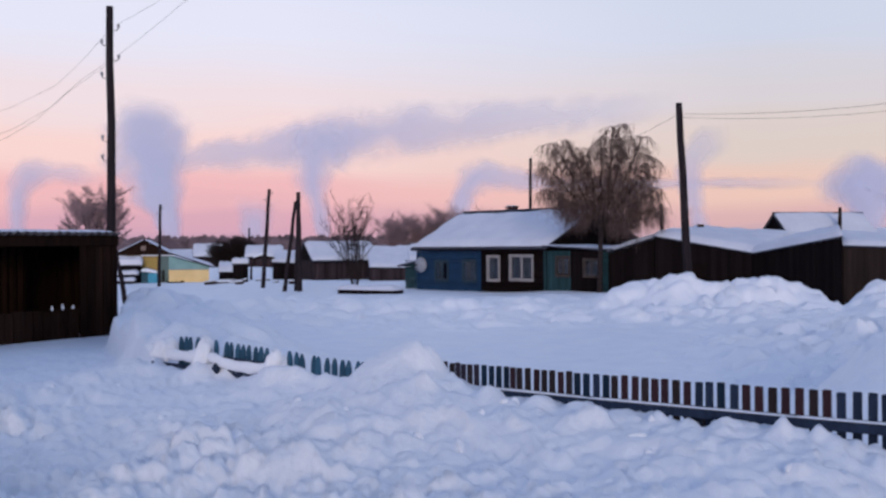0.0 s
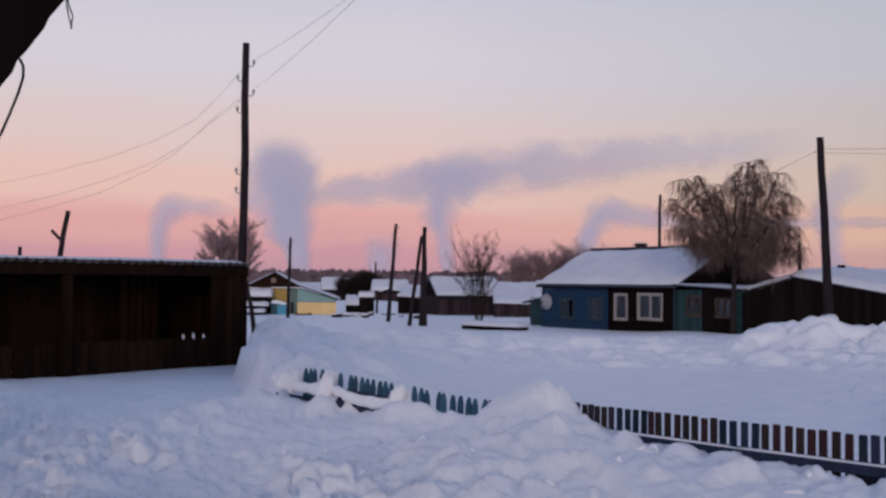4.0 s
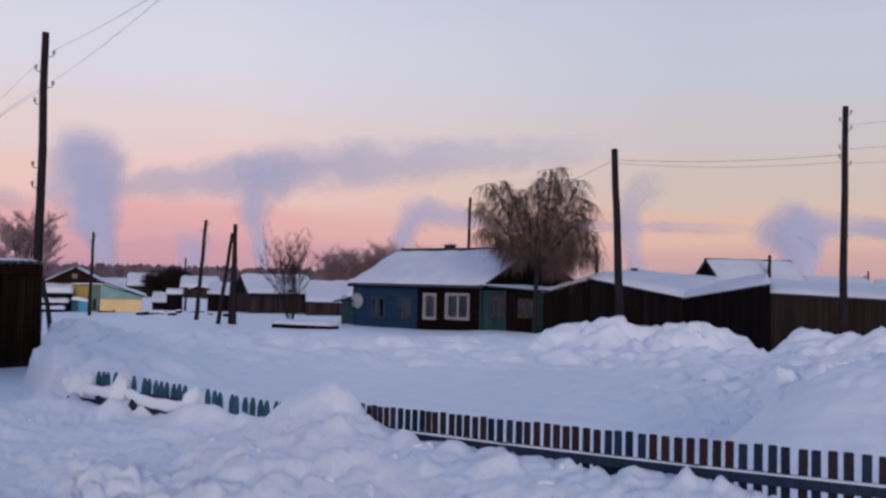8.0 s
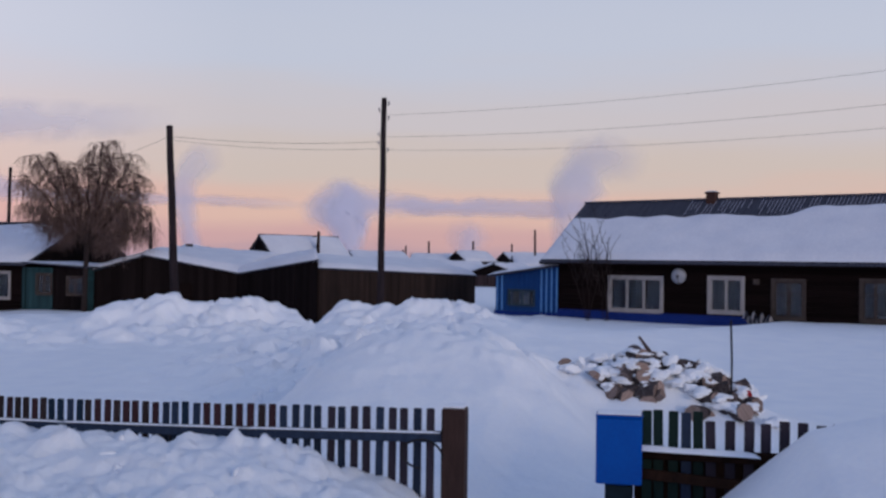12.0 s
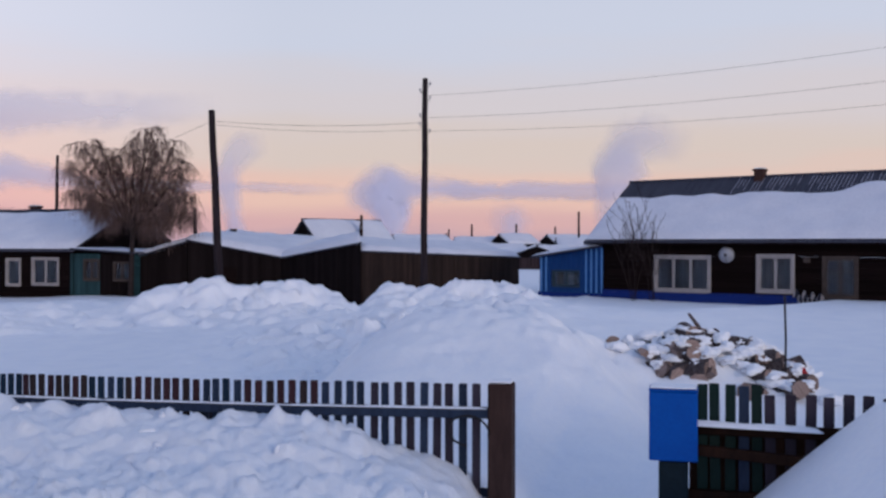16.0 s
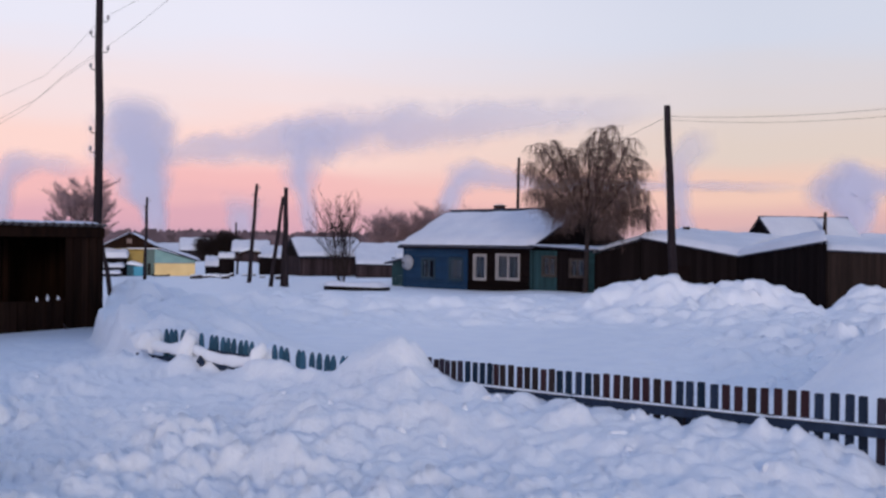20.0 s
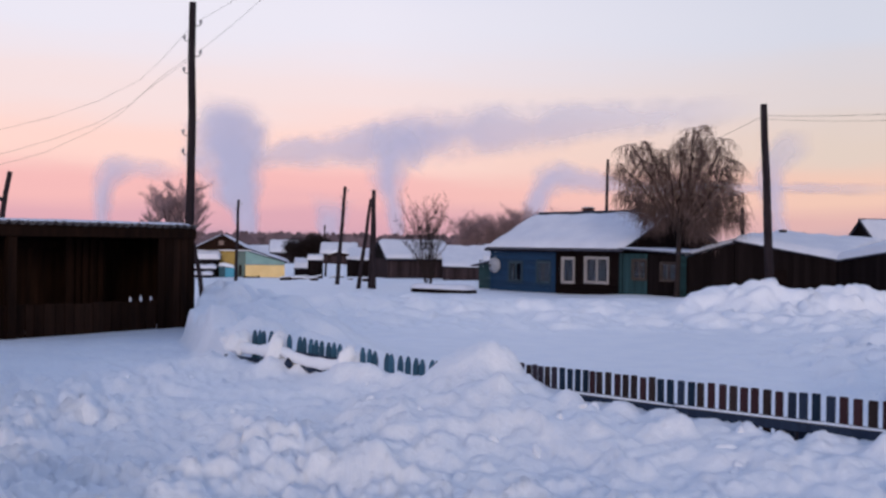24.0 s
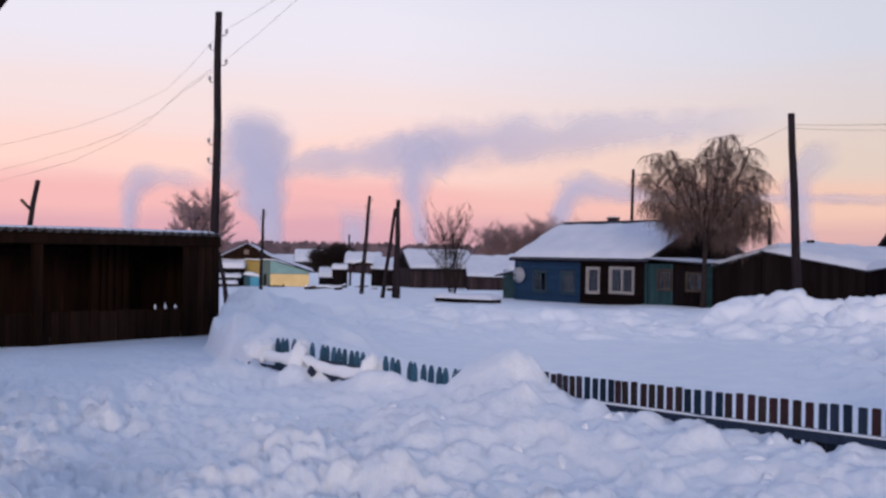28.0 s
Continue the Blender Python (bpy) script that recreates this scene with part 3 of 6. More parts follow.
def dish(name, m, size, label, group="satellite dishes"):
    t = thing(name, m, label, "satellite dish", group)
    bm = bmesh.new()
    rings = []
    for k in range(7):
        r = size / 2 * k / 6
        rings.append([bm.verts.new((r * math.cos(a * math.pi / 12), -.10 + .16 * (r / size * 2) ** 2 - .16, r * 1.06 * math.sin(a * math.pi / 12))) for a in range(24)])
    for a, b in zip(rings, rings[1:]):
        for i in range(24):
            bm.faces.new((a[i], a[(i + 1) % 24], b[(i + 1) % 24], b[i]))
    bmesh.ops.remove_doubles(bm, verts=bm.verts[:], dist=.0005)
    bmesh.ops.solidify(bm, geom=bm.faces[:], thickness=.008)
    part("reflector", bm, DISH, t, smooth=True)
    bm = bmesh.new()
    tube(bm, [(0, -.2, -size * .5), (0, -.52, -.06)], .012)
    part("arm", bm, IRON, t)
    bm = bmesh.new()
    tube(bm, [(0, -.56, -.01), (0, -.46, .0)], .055, 10)
    part("receiver", bm, IRON, t)
    bm = bmesh.new()
    tube(bm, [(0, -.24, 0), (0, 0, -.02)], .025, 8)
    part("bracket", bm, IRON, t)


def gable_roof(parent, W, D, ze, zr, over_x=(.5, .5), over_y=.4, sheet=SLATE, bite=0.0, thick=.2, seed=1, bare=0.0):
    """Two sheeted slopes along x with the ridge at D/2, and the snow that lies on them."""
    rise = (zr - ze) / (D / 2)
    for side, (ya, yb) in (("front", (-over_y, D / 2)), ("back", (D + over_y, D / 2))):
        za = ze - rise * over_y
        bm = bmesh.new()
        x0, x1 = -over_x[0], W + over_x[1]
        n = int((x1 - x0) / .075)
        up, dn = [], []
        for i in range(n + 1):
            xx, zz = x0 + (x1 - x0) * i / n, .018 * (1 if i % 2 else -1)
            up.append((bm.verts.new((xx, ya, za + zz + .05)), bm.verts.new((xx, yb, zr + zz + .05))))
            dn.append((bm.verts.new((xx, ya, za + zz - .01)), bm.verts.new((xx, yb, zr + zz - .01))))
        for i in range(n):
            bm.faces.new((up[i][0], up[i + 1][0], up[i + 1][1], up[i][1]))
            bm.faces.new((dn[i][1], dn[i + 1][1], dn[i + 1][0], dn[i][0]))
            bm.faces.new((dn[i][0], dn[i + 1][0], up[i + 1][0], up[i][0]))
        r = part("roof", bm, sheet, parent, "corrugated grey roof sheets")
        s = 1 if side == "front" else -1
        q = [(x0 + .05, ya + s * .06, za + .09 + rise * .06), (x1 - .05, ya + s * .06, za + .09 + rise * .06), (x1 - .05, yb - s * .05, zr + .06), (x0 + .05, yb - s * .05, zr + .06)]
        if side == "back":
            q = [q[1], q[0], q[3], q[2]]
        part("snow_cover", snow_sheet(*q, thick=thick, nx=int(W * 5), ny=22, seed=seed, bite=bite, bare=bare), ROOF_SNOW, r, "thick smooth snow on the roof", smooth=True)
    bm = bmesh.new()
    tube(bm, [(-over_x[0], D / 2, zr + .06), (W + over_x[1], D / 2, zr + .06)], .07, 8)
    part("ridge_cap", bm, sheet, parent)
    bm = bmesh.new()
    box(bm, -over_x[0], W + over_x[1], -over_y + .02, -over_y + .05, ze - rise * over_y - .08, ze - rise * over_y + .03)
    part("fascia", bm, DARK_WALL, parent)


def gable_end(parent, x, out, D, ze, zr, mat, name="gable"):
    """Upright boards filling a gable at x, facing out (+1 or -1)."""
    bm = bmesh.new()
    n = int(D / .18)
    for i in range(n):
        y0, y1 = D * i / n, D * (i + 1) / n - .01
        mid = (y0 + y1) / 2
        top = ze + (zr - ze) * (1 - abs(mid - D / 2) / (D / 2))
        j = .006 * (i % 3)
        box(bm, min(x, x + out * (.05 + j)), max(x, x + out * (.05 + j)), y0, y1, ze - .06, top)
    part(name, bm, mat, parent)


# ---------------------------------------------------------------- the blue house with the birch
H1 = pose(-16.93, 51.35, 0, 0, 0, -30.7)


def blue_house():
    t = thing("house", H1, "low blue and dark timber house under a snowy gabled roof", "house", "village houses")
    W, D, ze, zr = 9.1, 7.4, 2.1, 3.92
    holes_a = [(1.45, 2.35, .35, 1.30), (3.55, 4.42, .35, 1.35)]
    holes_b = [(5.34, 6.06, .42, 1.56), (6.88, 8.28, .48, 1.60)]
    bm = bmesh.new(); board_wall(bm, 0, 4.76, -.6, ze, 0, .16, holes_a, seed=3)
    part("wall", bm, BLUE_WALL, t, "blue painted boards")
    bm = bmesh.new(); board_wall(bm, 4.76, W, -.6, ze, 0, .16, holes_b, seed=4)
    part("wall", bm, DARK_WALL, t, "dark unpainted boards")
    bm = bmesh.new(); board_wall(bm, 0, D, -.6, ze, 0, .16, seed=5, m=pose(W, 0, 0, 0, 0, 90))
    part("wall", bm, DARK_WALL, t)
    bm = bmesh.new(); board_wall(bm, -D, 0, -.6, ze, 0, .16, seed=6, m=pose(0, 0, 0, 0, 0, -90))
    part("wall", bm, BLUE_WALL, t)
    bm = bmesh.new(); board_wall(bm, 0, W, -.6, ze, D - .16, D, seed=7)
    part("wall", bm, DARK_WALL, t)
    part("ceiling_board", block(.16, W - .16, .16, D - .16, ze - .06, ze), INTERIOR, t)
    part("floor_board", block(.16, W - .16, .16, D - .16, -.2, -.1), INTERIOR, t)
    for (xa, xb, za, zb), trim, leaves in ((holes_a[0], BLUE_TRIM, 2), (holes_a[1], BLUE_TRIM, 1), (holes_b[0], WHITE_TRIM, 1), (holes_b[1], WHITE_TRIM, 2)):
        window(t, xa, xb, za, zb, 0, trim, leaves, casing=.085)
    for x in (0, 4.76, W):
        part("corner_board", block(x - .07, x + .07, -.035, .02, -.6, ze), BLUE_WALL if x < W else TEAL_WALL, t)
    gable_end(t, W, 1, D, ze, zr, DARK_WALL)
    gable_end(t, 0, -1, D, ze, zr, DARK_WALL)
    gable_roof(t, W, D, ze, zr, over_x=(.25, .35), over_y=.3, thick=.2, seed=11, bite=.05, bare=.03)
    chimney(t, 3.3, D / 2 + .2, zr - .3, zr + .30, .42)
    # low green lean-to at the far corner
    bm = bmesh.new(); board_wall(bm, -1.75, -.02, -.6, 1.35, .6, .7, seed=8)
    part("lean_to_wall", bm, TEAL_WALL, t)
    l = part("lean_to_roof", block(-1.95, .0, .35, 3.2, 1.35, 1.42, Matrix.Rotation(radians(-10), 4, "Y")), SLATE, t)
    part("snow_cover", snow_sheet((-1.85, .4, 1.12), (-.05, .4, 1.44), (-.05, 3.1, 1.44), (-1.85, 3.1, 1.12), .16, 14, 14, 3), ROOF_SNOW, l, smooth=True)
    dish("satellite_dish", H1 @ pose(.35, -.02, 1.12, 0, 0, 12), .78, "round grey satellite dish on a blue house wall")


blue_house()


def teal_veranda():
    """Glazed entrance porch set against the house's gable side."""
    t = thing("veranda", H1 @ pose(9.22, 0, 0), "weathered teal boarded veranda with small windows", "veranda")
    W, D, zt = 3.3, 3.2, 1.86
    holes = [(.62, 1.35, .72, 1.55), (2.25, 3.05, .72, 1.45)]
    teal, dark = bmesh.new(), bmesh.new()
    rng = random.Random(4)
    x = 0.0
    while x < W - .02:
        bm = teal if x < 1.35 else dark
        w = min(.16, W - x)
        mid = x + w / 2
        cut = [h for h in holes if h[0] < mid < h[1]]
        j = rng.uniform(-.006, .006)
        if cut:
            box(bm, x, x + w - .01, j, .08, -.6, cut[0][2]); box(bm, x, x + w - .01, j, .08, cut[0][3], zt)
        else:
            box(bm, x, x + w - .01, j, .08, -.6, zt)
        x += w
    part("wall", teal, TEAL_WALL, t)
    part("wall", dark, DARK_PLANK, t, "dark brown boards of the porch")
    bm = bmesh.new(); board_wall(bm, 0, D, -.6, zt, 0, .08, seed=12, m=pose(W, 0, 0, 0, 0, 90))
    part("wall", bm, TEAL_WALL, t)
    bm = bmesh.new(); board_wall(bm, .0, W, -.6, zt, D - .08, D, seed=13)
    part("wall", bm, TEAL_WALL, t)
    for h in holes:
        window(t, *h, 0, WORN_TRIM, 2, 1, casing=.07, curtain=False)
    bm = bmesh.new()
    vs = box(bm, -.02, W + .25, -.3, D + .1, 0, .06)
    for v in vs:
        v.co.z += 2.05 - .05 * v.co.x
    r = part("roof", bm, SLATE, t)
    part("snow_cover", snow_sheet((.03, -.27, 2.11), (W + .2, -.27, 1.94), (W + .2, D, 1.94), (.03, D, 2.11), .05, 20, 18, 5), ROOF_SNOW, r, smooth=True)
    part("step", block(.9, 1.9, -.7, -.08, -.5, -.02), WEATHERED, t)


teal_veranda()


# ---------------------------------------------------------------- dark plank sheds along the street
def plank_shed(name, label, corners, tops, base=-.5, snow=.3, mat=DARK_PLANK, seed=1, group="plank sheds", eaves=.12):
    """A shed on four plan corners with a height at each; planked all round, a board roof and snow."""
    t = thing(name, Matrix.Identity(4), label, "shed", group)
    for i in range(4):
        a, b = corners[i], corners[(i + 1) % 4]
        bm = bmesh.new()
        plank_wall(bm, a, b, tops[i], tops[(i + 1) % 4], base, base, seed=seed + i)
        part("plank_wall", bm, mat, t)
    mid = Vector((sum(c[0] for c in corners) / 4, sum(c[1] for c in corners) / 4, 0))
    q = []
    for c, z in zip(corners, tops):
        v = Vector((*c, 0)) - mid
        q.append(mid + v * (1 + eaves / v.length) + Vector((0, 0, z + .03)))
    bm = bmesh.new()
    lo, hi = [bm.verts.new(p) for p in q], [bm.verts.new(p + Vector((0, 0, .06))) for p in q]
    bm.faces.new(lo[::-1]); bm.faces.new(hi)
    for i in range(4):
        bm.faces.new((lo[i], lo[(i + 1) % 4], hi[(i + 1) % 4], hi[i]))
    r = part("roof", bm, SLATE, t)
    up = Vector((0, 0, .062))
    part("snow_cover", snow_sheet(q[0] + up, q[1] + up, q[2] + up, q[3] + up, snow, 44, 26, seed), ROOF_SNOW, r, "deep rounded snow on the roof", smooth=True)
    return t


plank_shed("lean_to_shed", "dark plank lean-to with a snowy sloping roof", [(-6.0, 45.3), (-3.95, 45.2), (-3.2, 49.2), (-5.6, 49.8)], [1.70, 2.36, 2.5, 1.9], snow=.16, seed=21)
barn = plank_shed("barn", "dark plank barn with a falling snowy roof", [(-3.9, 45.1), (.3, 45.4), (2.4, 52.4), (-2.4, 52.6)], [2.42, 1.62, 2.45, 2.75], snow=.26, seed=31)
# flat dark board stands in for the darkness of a low opening
part("hatch", block(-.36, .36, -.05, 0, -.3, 1.25, pose(-2.16, 45.20, 0, 0, 0, 4), bevel=.01), DARK_WALL, barn, "low black hatch")
for x, y, w, h in ((-2.2, 51.0, .16, .16), (-1.3, 52.0, .10, .14), (.1, 52.0, .11, .10)):
    part("roof_vent", block(-w, w, -w, w, -.4, h, pose(x, y, 2.92 - .10 * (x + 2.2), 0, 0, 12), bevel=.03), WEATHERED, barn, "stub poking through the roof snow")
plank_shed("barn", "dark plank barn corner rising between snow banks", [(.16, 45.42), (3.42, 41.0), (3.5, 43.4), (2.6, 49.5)], [1.60, 2.30, 2.5, 2.35], snow=.26, seed=41)
plank_shed("long_shed", "long brown plank shed with snow along its eaves", [(3.5, 41.25), (11.8, 47.9), (10.4, 51.4), (2.6, 46.2)], [1.95, 1.62, 2.2, 2.45], snow=.20, seed=51, mat=material("brown_shed_plank", (.026, .016, .0135), 0.85, scale=1.5, stretch=(4, 4, .5), second=(.012, .008, .007), island=0.3))


def small_gable_house(name, m, W, D, base, ze, zr, label, wall=DARK_PLANK, snow=.2, seed=1, windows=()):
    t = thing(name, m, label, "house", "village houses")
    for a, b in (((0, 0), (W, 0)), ((W, 0), (W, D)), ((W, D), (0, D)), ((0, D), (0, 0))):
        bm = bmesh.new(); plank_wall(bm, a, b, ze, ze, base, base, seed=seed)
        part("wall", bm, wall, t)
    gable_end(t, W, 1, D, ze, zr, DARK_PLANK)
    gable_end(t, 0, -1, D, ze, zr, DARK_PLANK)
    gable_roof(t, W, D, ze, zr, over_x=(.2, .2), over_y=.3, thick=snow, seed=seed)
    for x0, x1, z0, z1 in windows:
        window(t, x0, x1, z0, z1, -.03, WHITE_TRIM, 2, curtain=False)
    return t


gable = small_gable_house("house", pose(2.4, 57.2, 0, 0, 0, 30), 5.3, 3.5, -.6, 2.3, 3.72, "dark house gable with a snow-heaped roof behind sheds", seed=61, snow=.18)
bm = bmesh.new()
tube(bm, [(2.9, .1, 2.2), (2.9, .1, 4.05)], .085, 8)
part("flue_pipe", bm, WEATHERED, gable, "dark flue pipe")
part("cross_arm", block(2.45, 2.9, .06, .12, 3.72, 3.79), WEATHERED, gable)


# ---------------------------------------------------------------- the long brown house with the blue porch
H2 = pose(13.28, 39.2, 0, 0, 0, -49.2)


def brown_house():
    t = thing("house", H2, "long dark brown timber house with a blue plinth and snowy roof", "house", "village houses")
    W, D, ze, zr = 17.0, 6.94, 2.62, 5.0
    holes = [(2.42, 4.60, .56, 1.78), (6.63, 7.82, .64, 1.84), (9.05, 10.05, .52, 1.78), (12.1, 13.3, .56, 1.84)]
    bm = bmesh.new(); board_wall(bm, 0, W, .16, ze, 0, .18, holes, course=.19, seed=14)
    part("wall", bm, DARK_WALL, t, "dark brown log boards")
    bm = bmesh.new(); board_wall(bm, 0, D, -.6, ze, 0, .16, seed=15, m=pose(W, 0, 0, 0, 0, 90))
    part("wall", bm, DARK_WALL, t)
    bm = bmesh.new(); board_wall(bm, -D, 0, -.6, ze, 0, .16, seed=16, m=pose(0, 0, 0, 0, 0, -90))
    part("wall", bm, DARK_WALL, t)
    bm = bmesh.new(); board_wall(bm, 0, W, -.6, ze, D - .16, D, seed=17)
    part("wall", bm, DARK_WALL, t)
    part("ceiling_board", block(.18, W - .18, .18, D - .18, ze - .06, ze), INTERIOR, t)
    part("floor_board", block(.18, W - .18, .18, D - .18, -.2, -.1), INTERIOR, t)
    bm = bmesh.new(); board_wall(bm, -.02, 8.25, -.7, .47, -.07, .1, course=.22, seed=18)
    part("plinth", bm, DEEP_BLUE, t, "deep blue painted plinth boards")
    bm = bmesh.new(); board_wall(bm, 8.26, W, -.7, .42, -.04, .1, course=.22, seed=19)
    part("plinth", bm, DARK_WALL, t)
    for h, trim, leaves, bars in zip(holes, (WHITE_TRIM, WHITE_TRIM, WORN_TRIM, WORN_TRIM), (3, 2, 2, 3), (0, 0, 1, 1)):
        window(t, *h, 0, trim, leaves, bars, casing=.12)
    gable_end(t, W, 1, D, ze, zr, DARK_WALL)
    gable_end(t, 0, -1, D, ze, zr, DARK_WALL)
    gable_roof(t, W, D, ze, zr, over_x=(.75, .5), over_y=.35, thick=.16, seed=23, bite=.07, bare=.24)
    rng = random.Random(8)
    rise = (zr - ze) / (D / 2)
    for k in range(int((W - 4.1) / .15)):      # thin snow left lying in the furrows of the bare sheets
        x, v = 4.4 + k * .15, rng.uniform(.68, .84) - (.05 if k % 7 == 0 else 0)
        y0, y1 = D / 2 * v, D / 2 * rng.uniform(.96, .985)
        if 1.2 < (x - 4.4) < 3.0 and rng.random() < .4 or rng.random() < .1:
            continue
        bm = bmesh.new()
        for vv in box(bm, x - .013, x + .013, y0, y1, 0, .022):
            vv.co.z += ze + rise * vv.co.y + .055
        part("snow_streak", bm, THIN_SNOW, t)
    chimney(t, 5.25, D / 2 - .1, zr - .3, zr + .36, .38)
    part("meter_box", block(8.28, 8.5, -.09, 0, 1.66, 1.86, bevel=.01), WORN_TRIM, t, "small rusty box on the wall")
    dish("satellite_dish", H2 @ pose(5.36, -.02, 1.92, 0, 0, 18), .56, "pale round satellite dish under the eaves of a brown house")


brown_house()


def blue_porch():
    """Board-and-batten porch at the house's end."""
    t = thing("porch", H2 @ pose(-.02, 0, 0), "bright blue board and batten porch with a slanted snowy roof", "porch")
    W, D = 3.15, 3.0
    bm = bmesh.new()
    n = 16
    hole = (-2.5, -1.1, .50, 1.22)
    for i in range(n):
        xa, xb = -W * (i + 1) / n, -W * i / n - .008
        mid = (xa + xb) / 2
        top = 2.2 + .14 * mid
        if hole[0] < mid < hole[1]:
            box(bm, xa, xb, 0, .06, -.4, hole[2]); box(bm, xa, xb, 0, .06, hole[3], top)
        else:
            box(bm, xa, xb, 0, .06, -.4, top)
    part("wall", bm, BRIGHT_BLUE, t)
    for i in range(13):
        x = -.06 - i * .25
        if hole[0] - .1 < x < hole[1] + .1:
            part("batten", block(x - .035, x + .035, -.03, 0, hole[3] + .1, 2.2 + .14 * x), BRIGHT_BLUE, t)
            continue
        part("batten", block(x - .035, x + .035, -.03, 0, .3, 2.2 + .14 * x), PALE_BATTEN, t, "paler blue batten")
    window(t, -2.42, -1.18, .56, 1.16, 0, BLUE_TRIM, 2, 0, casing=.06)
    bm = bmesh.new(); board_wall(bm, -D, 0, -.4, 1.74, 0, .06, seed=33, m=pose(-W, 0, 0, 0, 0, -90))
    part("wall", bm, BRIGHT_BLUE, t)
    bm = bmesh.new(); board_wall(bm, -W, 0, -.4, 1.74, D - .06, D, seed=34)
    part("wall", bm, BRIGHT_BLUE, t)
    bm = bmesh.new()
    for v in box(bm, -W - .3, .0, -.3, D + .1, 2.22, 2.28):
        v.co.z += .14 * v.co.x
    r = part("roof", bm, SLATE, t)
    part("snow_cover", snow_sheet((-W - .27, -.28, 2.285 - .14 * (W + .27)), (-.03, -.28, 2.28), (-.03, D, 2.28), (-W - .27, D, 2.285 - .14 * (W + .27)), .12, 20, 14, 8), ROOF_SNOW, r, smooth=True)
    part("plinth", block(-W - .05, 0, -.05, .0, -.6, .28), DEEP_BLUE, t)


PALE_BATTEN = material("pale_blue_batten", (.10, .25, .52), 0.5, scale=3, second=(.07, .19, .43))
blue_porch()


def covered_heap():
    """A striped cloth over a small heap beside the wall."""
    bm = bmesh.new()
    nx, ny = 26, 10
    g = [[bm.verts.new((i / nx * 1.05, -j / ny * .55, .52 * math.sin(math.pi * min(1, .15 + .85 * (1 - j / ny))) * (.75 + .25 * math.sin(i * .9)) * (1 - .25 * i / nx))) for i in range(nx + 1)] for j in range(ny + 1)]
    for j in range(ny):
        for i in range(nx):
            f = bm.faces.new((g[j][i], g[j + 1][i], g[j + 1][i + 1], g[j][i + 1]))
            f.material_index = (i // 2) % 2
    bmesh.ops.solidify(bm, geom=bm.faces[:], thickness=.02)
    solid("covered_heap", bm, [PALE_CLOTH, material("dark_stripe_cloth", (.04, .045, .07), .9, scale=5)], "striped grey cloth over a heap by the house wall", "cloth", smooth=True, m=H2 @ pose(8.15, -.25, .22))


covered_heap()


def snowed_platform():
    t = thing("platform", pose(-19.6, 46.6, 0, 0, 0, -16), "low dark wooden platform heaped with snow", "platform")
    z = gz(-18.2, 46.2)
    bm = bmesh.new()
    board_wall(bm, 0, 3.4, z - .3, z + .2, 0, .9, course=.14, seed=91)
    part("side_board", bm, DARK_PLANK, t)
    part("snow_cover", snow_sheet((-.05, -.05, z + .2), (3.45, -.05, z + .2), (3.45, .95, z + .2), (-.05, .95, z + .2), .22, 30, 10, 92), ROOF_SNOW, t, smooth=True)


snowed_platform()


# ---------------------------------------------------------------- poles and wires
def pole(foot, top, r=.11, label="tall weathered wooden utility pole", hooks=(), group="utility poles", sink=.5):
    z0 = gz(*foot) - sink
    t = thing("utility_pole", Matrix.Translation((foot[0], foot[1], z0)), label, "pole", group)
    o = Vector((foot[0], foot[1], z0))
    tip = Vector(top) - o
    bm = bmesh.new()
    pts = [tip * k / 6 + Vector((.012 * math.sin(k * 2.1), .012 * math.cos(k * 1.7), 0)) * (0 < k < 6) for k in range(7)]
    tube(bm, pts, [r * (1 - .3 * k / 6) for k in range(7)], 9)
    part("post", bm, GREY_POLE, t, smooth=True)
    for dist, side in hooks:
        p = tip * (1 - dist / tip.length)
        sx = Vector((side[0], side[1], 0)).normalized()
        bm = bmesh.new()
        tube(bm, [p, p + sx * .15, p + sx * .18 + Vector((0, 0, .02)), p + sx * .19 + Vector((0, 0, .08))], .011, 6)
        h = part("hook", bm, IRON, t)
        bm = bmesh.new()
        c = p + sx * .19
        tube(bm, [c + Vector((0, 0, z)) for z in (.05, .07, .09, .115, .14, .155)], [.022, .038, .03, .038, .026, .01], 10)
        part("insulator", bm, CERAMIC, h, smooth=True)
    return t


W_, E_ = (-.9, -.35), (.9, .35)
pole((-14.05, 20.12), (-14.05, 20.12, 7.72), .115, "tall dark wooden utility pole with hooked insulators behind a shed", [(.55, E_), (.9, W_), (1.25, E_), (1.65, W_), (3.1, W_), (3.55, W_)])
pole((-1.93, 35.7), (-2.25, 35.69, 7.0), .16, "thick leaning wooden pole in front of sheds")
pole((4.98, 33.4), (5.02, 33.4, 7.95), .13, "tall wooden utility pole with insulators by a snow bank", [(.25, E_), (.5, W_), (.75, E_), (1.35, W_), (1.65, W_), (1.85, E_)])
pole((-26.4, 51.8), (-26.02, 52.02, 5.43), .13, "leaning wooden utility pole with insulators", [(.3, E_), (.7, W_), (1.0, E_), (1.3, E_)])
pole((-22.5, 48.4), (-22.52, 48.38, 5.0), .15, "stout wooden pole with a bracing strut")
pole((-23.5, 48.5), (-22.78, 48.6, 4.55), .12, "slanting wooden strut leaning on a pole")
pole((-23.0, 48.9), (-22.7, 48.7, 4.5), .09, "slanting wooden strut leaning on a pole")
pole((-13.75, 65.1), (-13.6, 65.17, 7.85), .13, "distant wooden utility pole behind a house")
pole((-33.7, 52.7), (-33.59, 52.77, 4.74), .11, "slim wooden pole before a yellow house", [(.3, E_), (.6, W_)])
